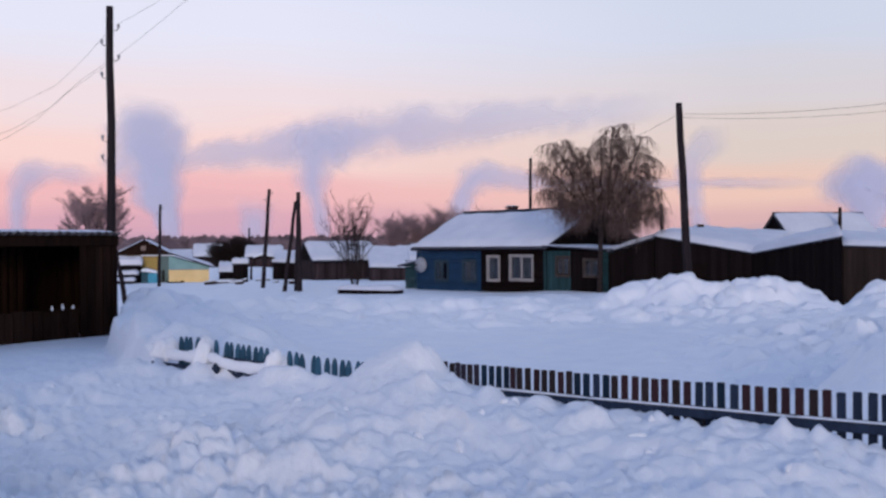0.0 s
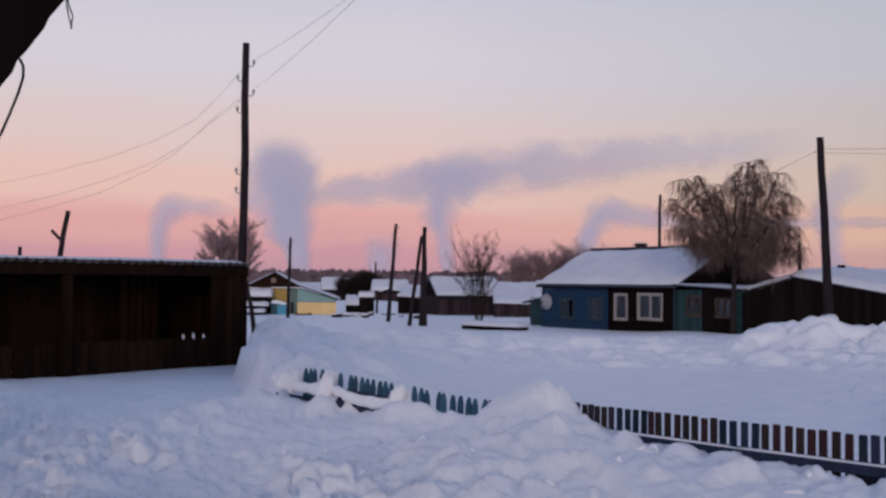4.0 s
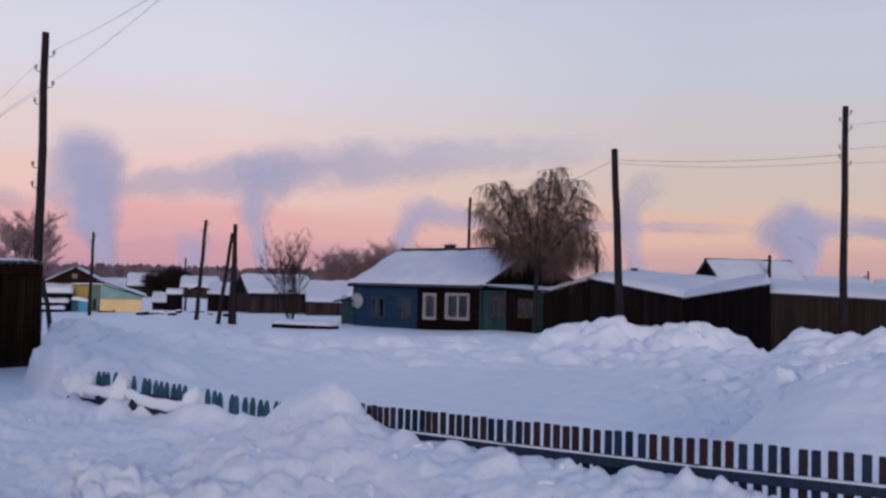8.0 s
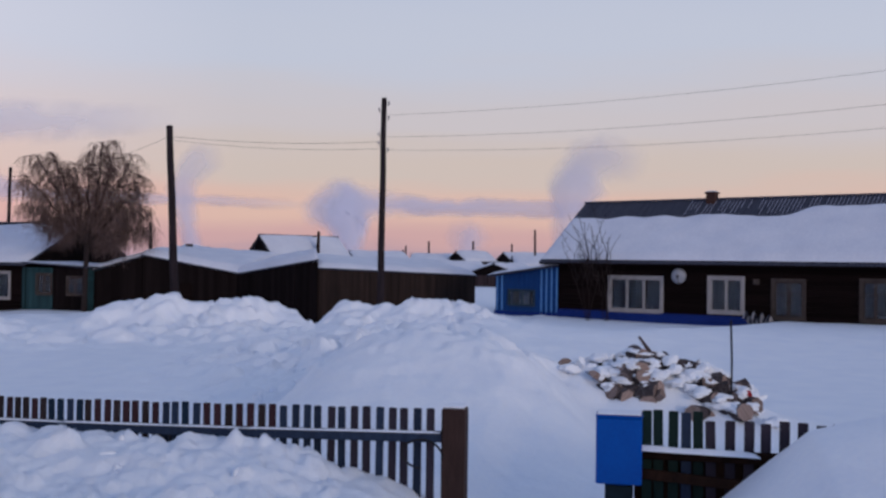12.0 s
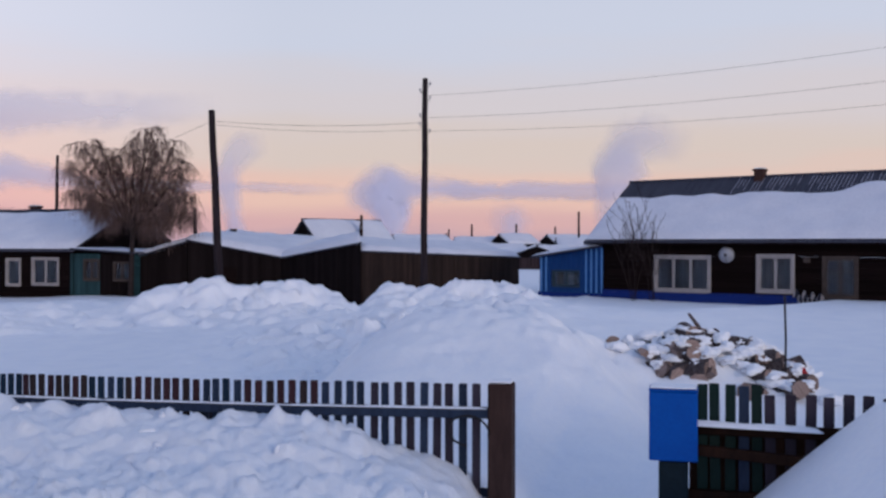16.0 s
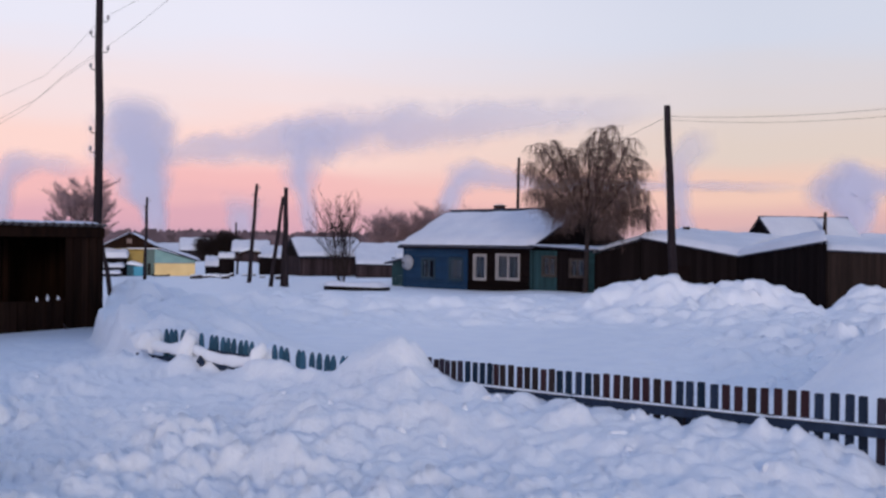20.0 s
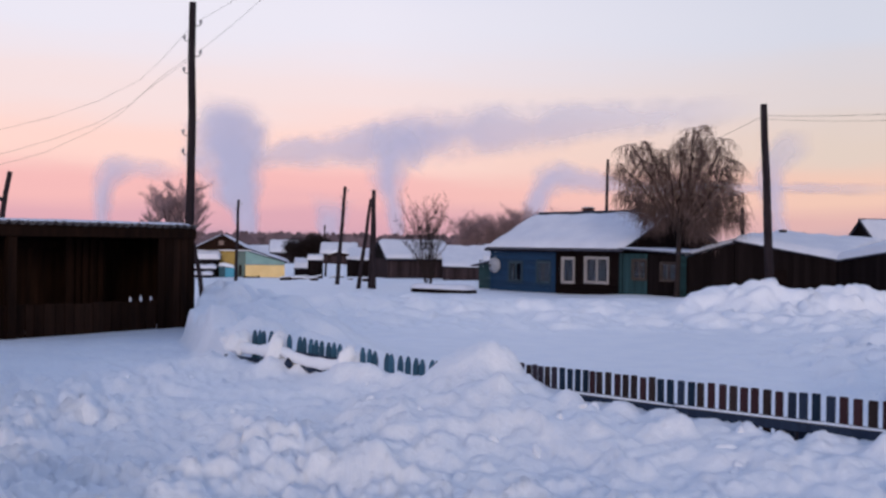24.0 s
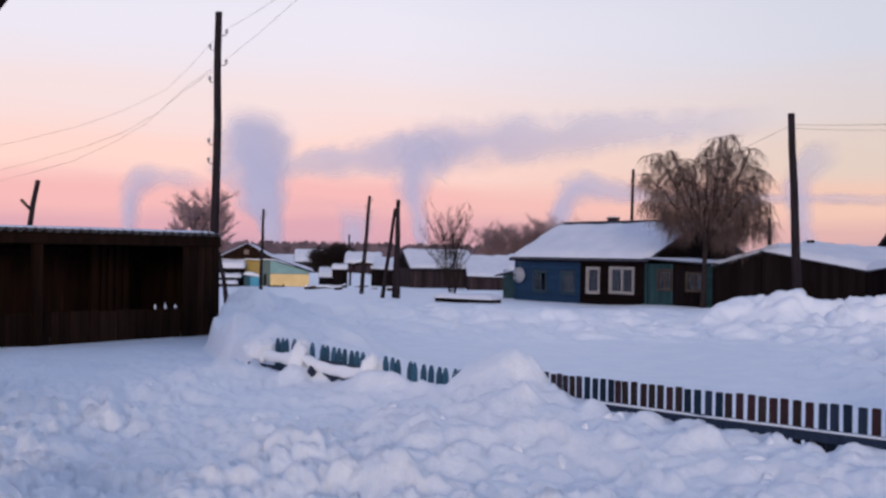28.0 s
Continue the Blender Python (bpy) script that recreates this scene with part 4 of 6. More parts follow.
pole((-23.1, 22.9), (-22.62, 23.35, 4.15), .10, "stub of a leaning wooden pole with a forked brace")
pole((-43.97, 41.55), (-43.94, 41.58, 3.85), .14, "distant pole top behind a shed roof")
pole((-17.1, 25.3), (-17.42, 25.1, 2.1), .08, "short leaning stake beside a shed")
pole((-3.7, 47.4), (-3.79, 47.41, 4.0), .12, "short dark pole beside the veranda")
pole((4.8, 59.1), (4.87, 59.13, 3.55), .12, "dark stovepipe-like pole behind a snowy roof")
for x, y, z in ((22.7, 117.2, 4.85), (27.9, 116.1, 4.9), (32.1, 104.6, 6.0), (23.3, 137.4, 4.6), (17.8, 158.3, 4.1), (36, 128, 4.9), (25, 150, 4.2), (-62, 118, 4.6), (-52, 130, 5.0)):
    pole((x, y), (x, y, z), .16, "distant thin utility pole over snowy roofs")
bm = bmesh.new()
tube(bm, [(-22.74, 23.23, 3.25), (-22.94, 23.02, 3.56)], .045, 7)
solid("pole_brace", bm, GREY_POLE, "short forked brace on a leaning pole", "brace")


def wire(points, drop=.5, r=.0045, label="thin dark overhead wire", group="overhead wires"):
    bm = bmesh.new()
    for a, b in zip(points, points[1:]):
        tube(bm, sag(a, b, drop), r, 4, False)
    solid("overhead_wire", bm, WIRE, label, "wire", group)


PA, PB, PF = Vector((-14.05, 20.12, 7.72)), Vector((-2.25, 35.69, 7.0)), Vector((5.02, 33.4, 7.95))
# slack wires running off to the west, steep at the pole and flattening out
for pts in (((-14.23, 20.2, 7.1), (-15.35, 20.74, 6.59), (-16.56, 21.45, 6.24), (-19.29, 23.1, 6.04), (-22.57, 24.87, 5.92), (-27.44, 27.11, 5.82), (-36, 31.2, 5.85), (-46, 36, 6.1)),
            ((-14.23, 20.2, 6.38), (-15.48, 20.64, 5.97), (-16.58, 21.18, 5.62), (-18.64, 22.34, 5.32), (-21.09, 23.51, 5.10), (-25.04, 25.27, 4.85), (-33, 28.8, 4.55), (-46, 34.5, 4.4)),
            ((-14.23, 20.2, 6.45), (-15.37, 20.72, 6.14), (-17.55, 21.94, 5.48), (-19.08, 22.62, 5.14), (-22.0, 24.04, 4.75), (-26.24, 25.48, 4.35), (-34, 29, 3.95), (-46, 34, 3.8))):
    bm = bmesh.new()
    tube(bm, [Vector(p) for p in pts], .0042, 4, False)
    solid("overhead_wire", bm, WIRE, "thin dark slack overhead wire", "wire", "overhead wires")
for dz, far in ((.4, (4.0, 3.0, 6.6)), (1.1, (3.2, 2.0, 6.4))):
    wire([PA + Vector((.18, .07, .0 - dz)), far], .35, .004)
wire([(-13.6, 65.17, 7.6), PB + Vector((.1, -.15, -.35))], .6, .007)
wire([PB + Vector((.1, -.15, -.4)), PF + Vector((0, 0, -1.5))], .14, .006)
wire([PB + Vector((-.1, -.15, -.5)), PF + Vector((-.1, 0, -1.75))], .16, .005)
for dz, to in ((1.35, (24, 16, 7.4)), (.6, (25, 15.5, 8.5)), (1.8, (24.5, 17, 6.8))):
    wire([PF + Vector((.1, -.1, -dz)), to], .5, .0045)


# ---------------------------------------------------------------- picket fence
def picket_mesh(mat, w=.057, h=.95, pointed=.0):
    bm = bmesh.new()
    pts = [(-w / 2, 0), (w / 2, 0), (w / 2, h - pointed), (w * .25, h - pointed * .3), (0, h), (-w * .25, h - pointed * .3), (-w / 2, h - pointed)] if pointed else [(-w / 2, 0), (w / 2, 0), (w / 2, h - .004), (w / 2 - .006, h), (-w / 2 + .006, h), (-w / 2, h - .004)]
    f = [bm.verts.new((x, -.011, z)) for x, z in pts]
    b = [bm.verts.new((x, .011, z)) for x, z in pts]
    bm.faces.new(f); bm.faces.new(b[::-1])
    for i in range(len(pts)):
        bm.faces.new((f[(i + 1) % len(pts)], f[i], b[i], b[(i + 1) % len(pts)]))
    return mesh_of(bm, mat, "picket")


FENCE_TURN = math.degrees(math.atan2(-ALONG[1], -ALONG[0]))   # +x runs east along the fence
FENCE = Matrix.Translation((GATE[0], GATE[1], 0)) @ pose(0, 0, 0, 0, 0, FENCE_TURN)


def picket_fence():
    rng = random.Random(9)
    square = {k: picket_mesh(m) for k, m in PICKET.items()}
    points = {k: picket_mesh(PICKET[k], .060, .95, .07) for k in ("blue",)}
    t = thing("picket_fence", FENCE, "low wooden picket fence in worn blue, brown and maroon paint", "fence")
    runs = (("violet", "navy", 9), ("navy", "navy", 4), ("maroon", "brown", 7), ("navy", "teal", 4), ("maroon", "brown", 8), ("teal", "navy", 4), ("brown", "maroon", 8), ("teal", "teal", 4), ("violet", "brown", 8))
    order = [two if (k % 3 == 1) else one for one, two, many in runs for k in range(many)]

    def top_at(s):
        """The fence sinks a little towards the middle."""
        return 1.272 - .026 * s + .0026 * s * s

    for k, paint in enumerate(order[:56]):
        s = .18 + .0968 * k - .00029 * k * k
        slim = (.0968 - .00058 * k) * rng.uniform(.56, .61) / .057
        part("picket", square[paint], None, t, m=pose(-s, rng.uniform(-.004, .004), top_at(s) - .95 + rng.uniform(-.006, .006), 0, rng.gauss(0, .35), 0) @ Matrix.Diagonal((slim, 1, 1, 1)))
    for y0, y1, drop in ((.014, .062, .175), (.014, .062, .745), (-.062, -.014, .180)):
        for a, b in ((.08, 1.55), (1.55, 3.05), (3.05, 4.7)):
            bm = bmesh.new()
            for v in box(bm, -b, -a, y0, y1, -.06, 0):
                v.co.z += top_at(-v.co.x) - drop
            bmesh.ops.bevel(bm, geom=bm.edges[:], offset=.004, segments=1, affect="EDGES")
            part("rail", bm, PICKET["navy"], t, "navy painted rail")
    for a, b, sd in ((.1, 1.6, 6), (1.6, 3.1, 7), (3.1, 4.65, 8)):
        bm = snow_sheet((-b, -.066, top_at(b) - .178), (-a, -.066, top_at(a) - .178), (-a, -.012, top_at(a) - .178), (-b, -.012, top_at(b) - .178), .013, 40, 4, sd)
        part("snow_cap", bm, SNOW, t, smooth=True)
    for s in (2.3, 4.5):
        part("fence_post", block(-s - .05, -s + .05, .065, .165, -.3, .98, bevel=.008), GREY_POLE, t)
    # older, pointed stretch towards the shed
    t2 = thing("picket_fence", FENCE @ pose(-5.2, 0, 0), "half-buried blue picket fence sagging under snow", "fence")
    k = 0
    for first, last, gap, za, zb in ((.26, 1.20, .092, 1.13, 1.175), (1.50, 2.32, .091, 1.175, 1.215), (2.58, 3.0, .075, 1.22, 1.235)):
        s = first
        while s < last:
            top = za + (zb - za) * (s - first) / (last - first)
            part("picket", points["blue"], None, t2, m=pose(-s, 0, top - .95 + rng.uniform(-.010, .010), rng.gauss(-2, .8), rng.gauss(0, 1.6), 0))
            s, k = s + gap, k + 1
    for z, mat in ((.985, "navy"), (.40, "blue")):
        bm = bmesh.new()
        for v in box(bm, -3.05, -1.34, -.06, -.014, z, z + .055):
            v.co.z -= .022 * v.co.x + .02
        part("rail", bm, PICKET[mat], t2)
    for x, y in ((-1.30, .62), (-2.44, .66)):
        part("brace_board", block(-.05, .05, -.10, -.075, -.5, .40, pose(x, 0, y, 0, 38, 0), bevel=.004), PICKET["navy"], t2, "slanting navy board")
    # snow draped over the rail, in a sagging roll with a dark slit beneath
    for k, (xa, xb, za, zb) in enumerate(((-2.44, -1.36, 1.065, 1.01), (-3.5, -2.44, 1.10, 1.065))):
        pts, rad = [], []
        for i in range(25):
            u = i / 24
            pts.append(Vector((xa + (xb - xa) * u, -.05 + .012 * noise.noise(Vector((u * 5, k, 0))), za + (zb - za) * u - .05 * math.sin(u * math.pi) + .012 * noise.noise(Vector((u * 6, 3, k))))))
            rad.append(.058 * min(1, .35 + 6 * min(u, 1 - u)) * (1 + .30 * noise.noise(Vector((u * 7, 7, k)))))
        bm = bmesh.new()
        tube(bm, pts, rad, 10)
        for v in bm.verts:
            v.co.y = -.05 + (v.co.y + .05) * .6
        part("snow_drape", bm, SNOW, t2, "thick snow draped over the rail", smooth=True)
    for k, (x, z, sx, sz) in enumerate(((-1.36, 1.00, .075, .17), (-2.47, 1.05, .08, .20), (-3.16, 1.08, .13, .12))):
        bm = bmesh.new()
        bmesh.ops.create_icosphere(bm, subdivisions=3, radius=1)
        for v in bm.verts:
            v.co = Vector((v.co.x * sx, v.co.y * .11, v.co.z * sz)) * (1 + .60 * noise.noise(v.co * 1.3 + Vector((k * 9, 0, 0))) + .20 * noise.noise(v.co * 4))
        part("snow_clump", bm, SNOW, t2, "clump of snow clinging over the pickets", smooth=True, m=pose(x, -.03, z, 0, 12))
    part("lower_board", block(-3.4, -1.30, -.050, -.026, .62, .94, bevel=.004), PICKET["navy"], t2)


picket_fence()


def gatepost():
    t = thing("gatepost", FENCE @ pose(0, 0, -.25), "thick square brown gatepost with a wire loop", "gatepost")
    part("post", block(-.085, .085, -.085, .085, 0, 1.53, bevel=.014), BROWN_POST, t)
    part("snow_cap", block(-.08, .08, -.08, .08, 1.53, 1.548, bevel=.008), SNOW, t)
    bm = bmesh.new()
    ring = [Vector((-.22 + .15 * math.cos(a), -.10 - .02 * math.sin(3 * a), 1.20 + .10 * math.sin(a))) for a in [k * math.pi / 10 - .3 for k in range(17)]]
    tube(bm, ring, .008, 6)
    part("wire_loop", bm, WIRE, t, "loop of black cable", smooth=True)


BROWN_POST = material("brown_post_wood", (.052, .030, .026), .75, scale=4, stretch=(6, 6, .8), second=(.026, .015, .014))
gatepost()


def gate_fence_east():
    t = thing("picket_fence", FENCE @ pose(1.0, 0, .05), "short picket fence in faded violet and dark green, half buried", "fence")
    rng = random.Random(5)
    wide = {k: picket_mesh(PICKET[k], .066, 1.0) for k in ("green", "violet", "navy")}
    for k in range(13):
        x = .355 + (k * .088 if k < 5 else .438 + (k - 5) * .116)
        kind = "green" if k in (0, 1, 2, 4) else "navy" if k == 3 else "violet"
        part("picket", wide[kind], None, t, m=pose(x, -.012, .262 - (0 if k < 5 else .045) + rng.uniform(-.012, .012), 0, rng.gauss(0, .5), 0))
    for z in (.94, .5):
        part("rail", block(.22, 2.1, -.075, -.028, z, z + .075, bevel=.004), WEATHERED, t, "bare weathered rail")
    part("rail", block(.22, 1.15, -.11, -.076, .80, .87, pose(0, 0, .03, 0, 4, 0), bevel=.004), WEATHERED, t)
    part("lower_board", block(.27, 1.12, .008, .03, .2, .93, bevel=.004), WEATHERED, t, "dark boards behind the pickets")
    part("snow_cap", snow_sheet((.24, -.12, 1.0), (1.1, -.12, .985), (1.1, -.03, .985), (.24, -.03, 1.0), .035, 24, 4, 9), SNOW, t, smooth=True)
    part("fence_post", block(.16, .26, -.06, .05, -.3, 1.15, bevel=.01), BROWN_POST, t)


gate_fence_east()


def mailbox():
    t = thing("mailbox", FENCE @ pose(1.165, -.12, .05), "bright blue sheet-metal mailbox on a wooden post", "mailbox")
    part("body", block(-.150, .158, -.10, .10, .785, 1.235, bevel=.008), BOX_BLUE, t)
    part("lid", block(-.153, .161, -.108, .104, 1.236, 1.250, bevel=.004), BOX_BLUE, t)
    part("snow_cap", block(-.142, .15, -.10, .10, 1.2545, 1.2645, bevel=.004), SNOW, t)
    part("post", block(-.09, .10, -.04, .06, -.3, .775, bevel=.01), GREEN_POST, t, "dark green post")


GREEN_POST = material("dark_green_post", (.008, .018, .026), .7, scale=5, second=(.005, .011, .016))
mailbox()

# a thin rod standing in the snow
bm = bmesh.new()
zz = gz(6.75, 11.9)
tube(bm, [(6.75, 11.9, zz - .4), (6.76, 11.9, zz + .6), (6.74, 11.9, 1.58)], .015, 7)
solid("iron_rod", bm, IRON, "thin black iron rod standing in snow", "rod", smooth=True)


def firewood():
    t = thing("firewood_pile", pose(6.07, 12.85, 0), "tumbled pile of split firewood half covered with snow", "firewood")
    rng = random.Random(12)
    kinds = []
    for k in range(5):
        bm = bmesh.new()
        R, L = rng.uniform(.085, .15), rng.uniform(.36, .5)
        sweep = (math.pi * 2, math.pi, math.pi * .75, math.pi * .5, math.pi * 2)[k]
        n = 7
        arc = [(R * math.cos(sweep * i / n), R * math.sin(sweep * i / n)) for i in range(n + (sweep < 6))]
        prof = arc if sweep > 6 else arc + [(0, 0)]
        a = [bm.verts.new((-L / 2, p, q)) for p, q in prof]
        b = [bm.verts.new((L / 2, p * .94, q * .94)) for p, q in prof]
        fa, fb = bm.faces.new(a[::-1]), bm.faces.new(b)
        fa.material_index = fb.material_index = 1
        for i in range(len(prof)):
            f = bm.faces.new((a[i], a[(i + 1) % len(prof)], b[(i + 1) % len(prof)], b[i]))
            f.material_index = 1 if (sweep < 6 and i >= len(arc) - 1) else 0
        kinds.append(mesh_of(bm, [LOG_BARK, LOG_WOOD], "log"))
    for k in range(300):
        u, v = rng.uniform(-1, 1), rng.uniform(-1, 1)
        x, y = u * 1.3 + v * .2, v * 1.0 - u * .7
        if (u * u + v * v) > 1.05 or float(lumps(np.array(x * 1.6), np.array(y * 1.6), 51)) < .10:
            continue
        z = gz(6.07 + x, 12.85 + y) + rng.uniform(-.11, .05)
        part("log", kinds[rng.randrange(5)], None, t, m=pose(x, y, z, rng.uniform(0, 360), rng.uniform(-30, 30), rng.uniform(0, 360)))
    for k in range(150):
        u, v = rng.uniform(-.95, .95), rng.uniform(-.9, .9)
        x, y = u * 1.3 + v * .2, v * 1.0 - u * .7
        bm = bmesh.new()
        bmesh.ops.create_icosphere(bm, subdivisions=3, radius=1)
        sx, sy, sz = rng.uniform(.07, .20), rng.uniform(.06, .14), rng.uniform(.035, .08)
        for vv in bm.verts:
            q = 1 + .65 * noise.noise(vv.co * 1.5 + Vector((k, 0, 0))) + .25 * noise.noise(vv.co * 4 + Vector((0, k, 0)))
            vv.co = Vector((vv.co.x * sx, vv.co.y * sy, vv.co.z * sz)) * q
        part("snow_cap", bm, SNOW, t, smooth=True, m=pose(x, y, gz(6.07 + x, 12.85 + y) + .04 + .13 * rng.random(), rng.uniform(-12, 12), rng.uniform(-12, 12), rng.uniform(0, 180)))
    zr = gz(7.02, 11.9)
    part("plastic_rag", block(-.07, .07, -.03, .03, -.08, .12, pose(.95, -.95, zr + .12, 0, -28, 10), bevel=.02), RED_PLASTIC, t, "scrap of red plastic")
    bm = bmesh.new()
    zs = gz(6.0, 13.0)
    tube(bm, [(.05, .15, zs), (-.06, .15, zs + .16), (-.2, .15, zs + .34)], [.035, .03, .02], 6)
    part("stick", bm, LOG_BARK, t)


firewood()


def snow_clods():
    """Loose broken lumps of shovelled snow, too many to count."""
    rng = random.Random(44)
    base = bmesh.new()
    bmesh.ops.create_icosphere(base, subdivisions=2, radius=1)
    shape = [v.co.copy() for v in base.verts]
    tris = [[v.index for v in f.verts] for f in base.faces]
    base.free()
    co, faces = [], []
    spots = []
    while len(spots) < 110:
        if len(spots) < 50:
            az, r = radians(rng.uniform(-50, 14)), rng.uniform(3.2, 13.5)
            x, y = r * math.sin(az), r * math.cos(az)
            n = (x - GATE[0]) * OUT[0] + (y - GATE[1]) * OUT[1]
            s = (x - GATE[0]) * ALONG[0] + (y - GATE[1]) * ALONG[1]
            if n > -.22 or s < .3 or float(lumps(np.array(x / 1.1), np.array(y / 1.1), 41)) < -.15:
                continue
            size = rng.uniform(.025, .06)
        else:      # crumbled rim of the drift behind the gate
            x, y = rng.uniform(.4, 4.0), rng.gauss(14.6, .7)
            size = rng.uniform(.03, .10)
        spots.append((x, y, size))
    for x, y, size in spots:
        turn = Euler((rng.uniform(0, 6), rng.uniform(0, 6), rng.uniform(0, 6))).to_matrix()
        sx, sy, sz = rng.uniform(.8, 1.5), rng.uniform(.6, 1.1), rng.uniform(.4, .7)
        off = Vector((rng.uniform(0, 90), 0, 0))
        z = gz(x, y) - size * .25
        k = len(co)
        for v in shape:
            q = v * (1 + .45 * noise.noise(v * 1.3 + off) + .15 * noise.noise(v * 3 + off))
            co.append(turn @ Vector((q.x * sx, q.y * sy, q.z * sz)) * size + Vector((x, y, z)))
        faces += [[k + i for i in f] for f in tris]
    me = bpy.data.meshes.new("snow_clods")
    me.from_pydata(co, [], faces)
    me.materials.append(SNOW)
    me.shade_smooth()
    tagged(new("snow_clods", me), "loose broken lumps of shovelled snow", "snow", kind="stuff")


snow_clods()


# ---------------------------------------------------------------- woodshed beside the yard
def woodshed():
    right, left = Vector((-10.76, 15.52, -.04)), Vector((-12.6, 10.2, -.04))
    d = (right - left).normalized()
    turn = math.degrees(math.atan2(d.y, d.x))
    m = Matrix.Translation(left) @ pose(0, 0, 0, 0, 0, turn)
    t = thing("woodshed", m, "dark open-fronted plank woodshed with a corrugated snowy roof", "shed")
    W, D, z0, zt = (right - left).length, 1.7, .1, 2.30
    rng = random.Random(2)

    def planks(name, x0, x1, y, za, zb, gap=.012, skip=()):
        x, k = x0, 0
        while x < x1 - .02:
            w = min(rng.uniform(.13, .2), x1 - x)
            if k not in skip:
                part(name, block(x, x + w - gap, y + rng.uniform(-.01, .01), y + .03, za, zb + rng.uniform(-.015, .015)), WEATHERED, t)
            x, k = x + w, k + 1

    planks("plank", 0, W - .72, 0, z0, 1.17)
    planks("plank", W - .72, W - .02, -.032, z0, 2.26)
    planks("inner_plank", W - 1.75, W - .95, 1.2, 1.0, 2.2, gap=.05)
    planks("back_plank", -.03, W + .05, D, z0, 2.30, gap=.0)
    for k in range(14):
        y0 = k * D / 14
        y1 = y0 + D / 14
        if k in (8, 10, 13):      # chinks of daylight where the boards have shrunk
            part("side_plank", block(W, W + .03, y0, y1, z0, 1.03), WEATHERED, t)
            part("side_plank", block(W, W + .03, y0, y1 - .055, 1.03, 1.14), WEATHERED, t)
            part("side_plank", block(W, W + .03, y0, y1, 1.14, 2.42 - .072 * y1), WEATHERED, t)
        else:
            part("side_plank", block(W, W + .03, y0, y1, z0, 2.42 - .072 * y1 + rng.uniform(-.01, .01)), WEATHERED, t)
        part("side_plank", block(-.03, 0, y0, y0 + D / 14 - .012, z0, 2.42 - .072 * y1), WEATHERED, t)
    for x in (.08, 2.31, W - .06):
        part("post", block(x - .07, x + .07, -.06, .08, z0, 2.24, bevel=.01), WEATHERED, t)
    part("beam", block(-.1, W + .02, -.09, .09, 2.24, 2.425, bevel=.01), WEATHERED, t)
    part("beam", block(-.1, W + .08, D - .09, D + .05, 2.05, 2.19, bevel=.01), WEATHERED, t)
    # white flecks stand in for daylight slits above the low front wall
    for x, h in ((4.39, .045), (4.59, .06), (4.79, .04)):
        bm = bmesh.new()
        bmesh.ops.create_icosphere(bm, subdivisions=2, radius=1)
        for v in bm.verts:
            v.co = Vector((v.co.x * (.02 - .013 * v.co.z), v.co.y * .02, v.co.z * h)) * (1 + .35 * noise.noise(v.co * 1.7 + Vector((x, 0, 0))))
        part("chink_fleck", bm, SNOW, t, "white fleck standing in for a slit of daylight", smooth=True, m=pose(x, .01, 1.18 + h * .6))
    bm = bmesh.new()
    x0, x1 = -.25, W + .03
    n = int((x1 - x0) / .0375)
    up, dn = [], []
    for i in range(n + 1):
        x = x0 + (x1 - x0) * i / n
        zz = .030 * math.sin(i * math.pi / 2) + .006 * math.sin(i * .31)
        up.append((bm.verts.new((x, -.16, 2.460 + zz)), bm.verts.new((x, D + .1, 2.33 + zz))))
        dn.append((bm.verts.new((x, -.16, 2.448 + zz)), bm.verts.new((x, D + .1, 2.318 + zz))))
    for i in range(n):
        bm.faces.new((up[i][0], up[i + 1][0], up[i + 1][1], up[i][1]))
        bm.faces.new((dn[i][1], dn[i + 1][1], dn[i + 1][0], dn[i][0]))
        bm.faces.new((dn[i][0], dn[i + 1][0], up[i + 1][0], up[i][0]))
    r = part("roof", bm, RUST_SHEET, t, "corrugated roof sheet")
    part("snow_cover", snow_sheet((x0 + .04, -.10, 2.475), (x1 - .04, -.10, 2.475), (x1 - .04, D + .08, 2.355), (x0 + .04, D + .08, 2.355), .05, 60, 20, 4), ROOF_SNOW, r, smooth=True)
    bm = bmesh.new()
    bmesh.ops.create_icosphere(bm, subdivisions=3, radius=1)
    for v in bm.verts:
        v.co = Vector((v.co.x * .10, v.co.y * .35, v.co.z * .20)) * (1 + .2 * noise.noise(v.co * 2))
    part("snow_cornice", bm, ROOF_SNOW, r, "lump of snow hanging over the roof edge", smooth=True, m=pose(x1 + .15, D * .8, 2.25))


woodshed()


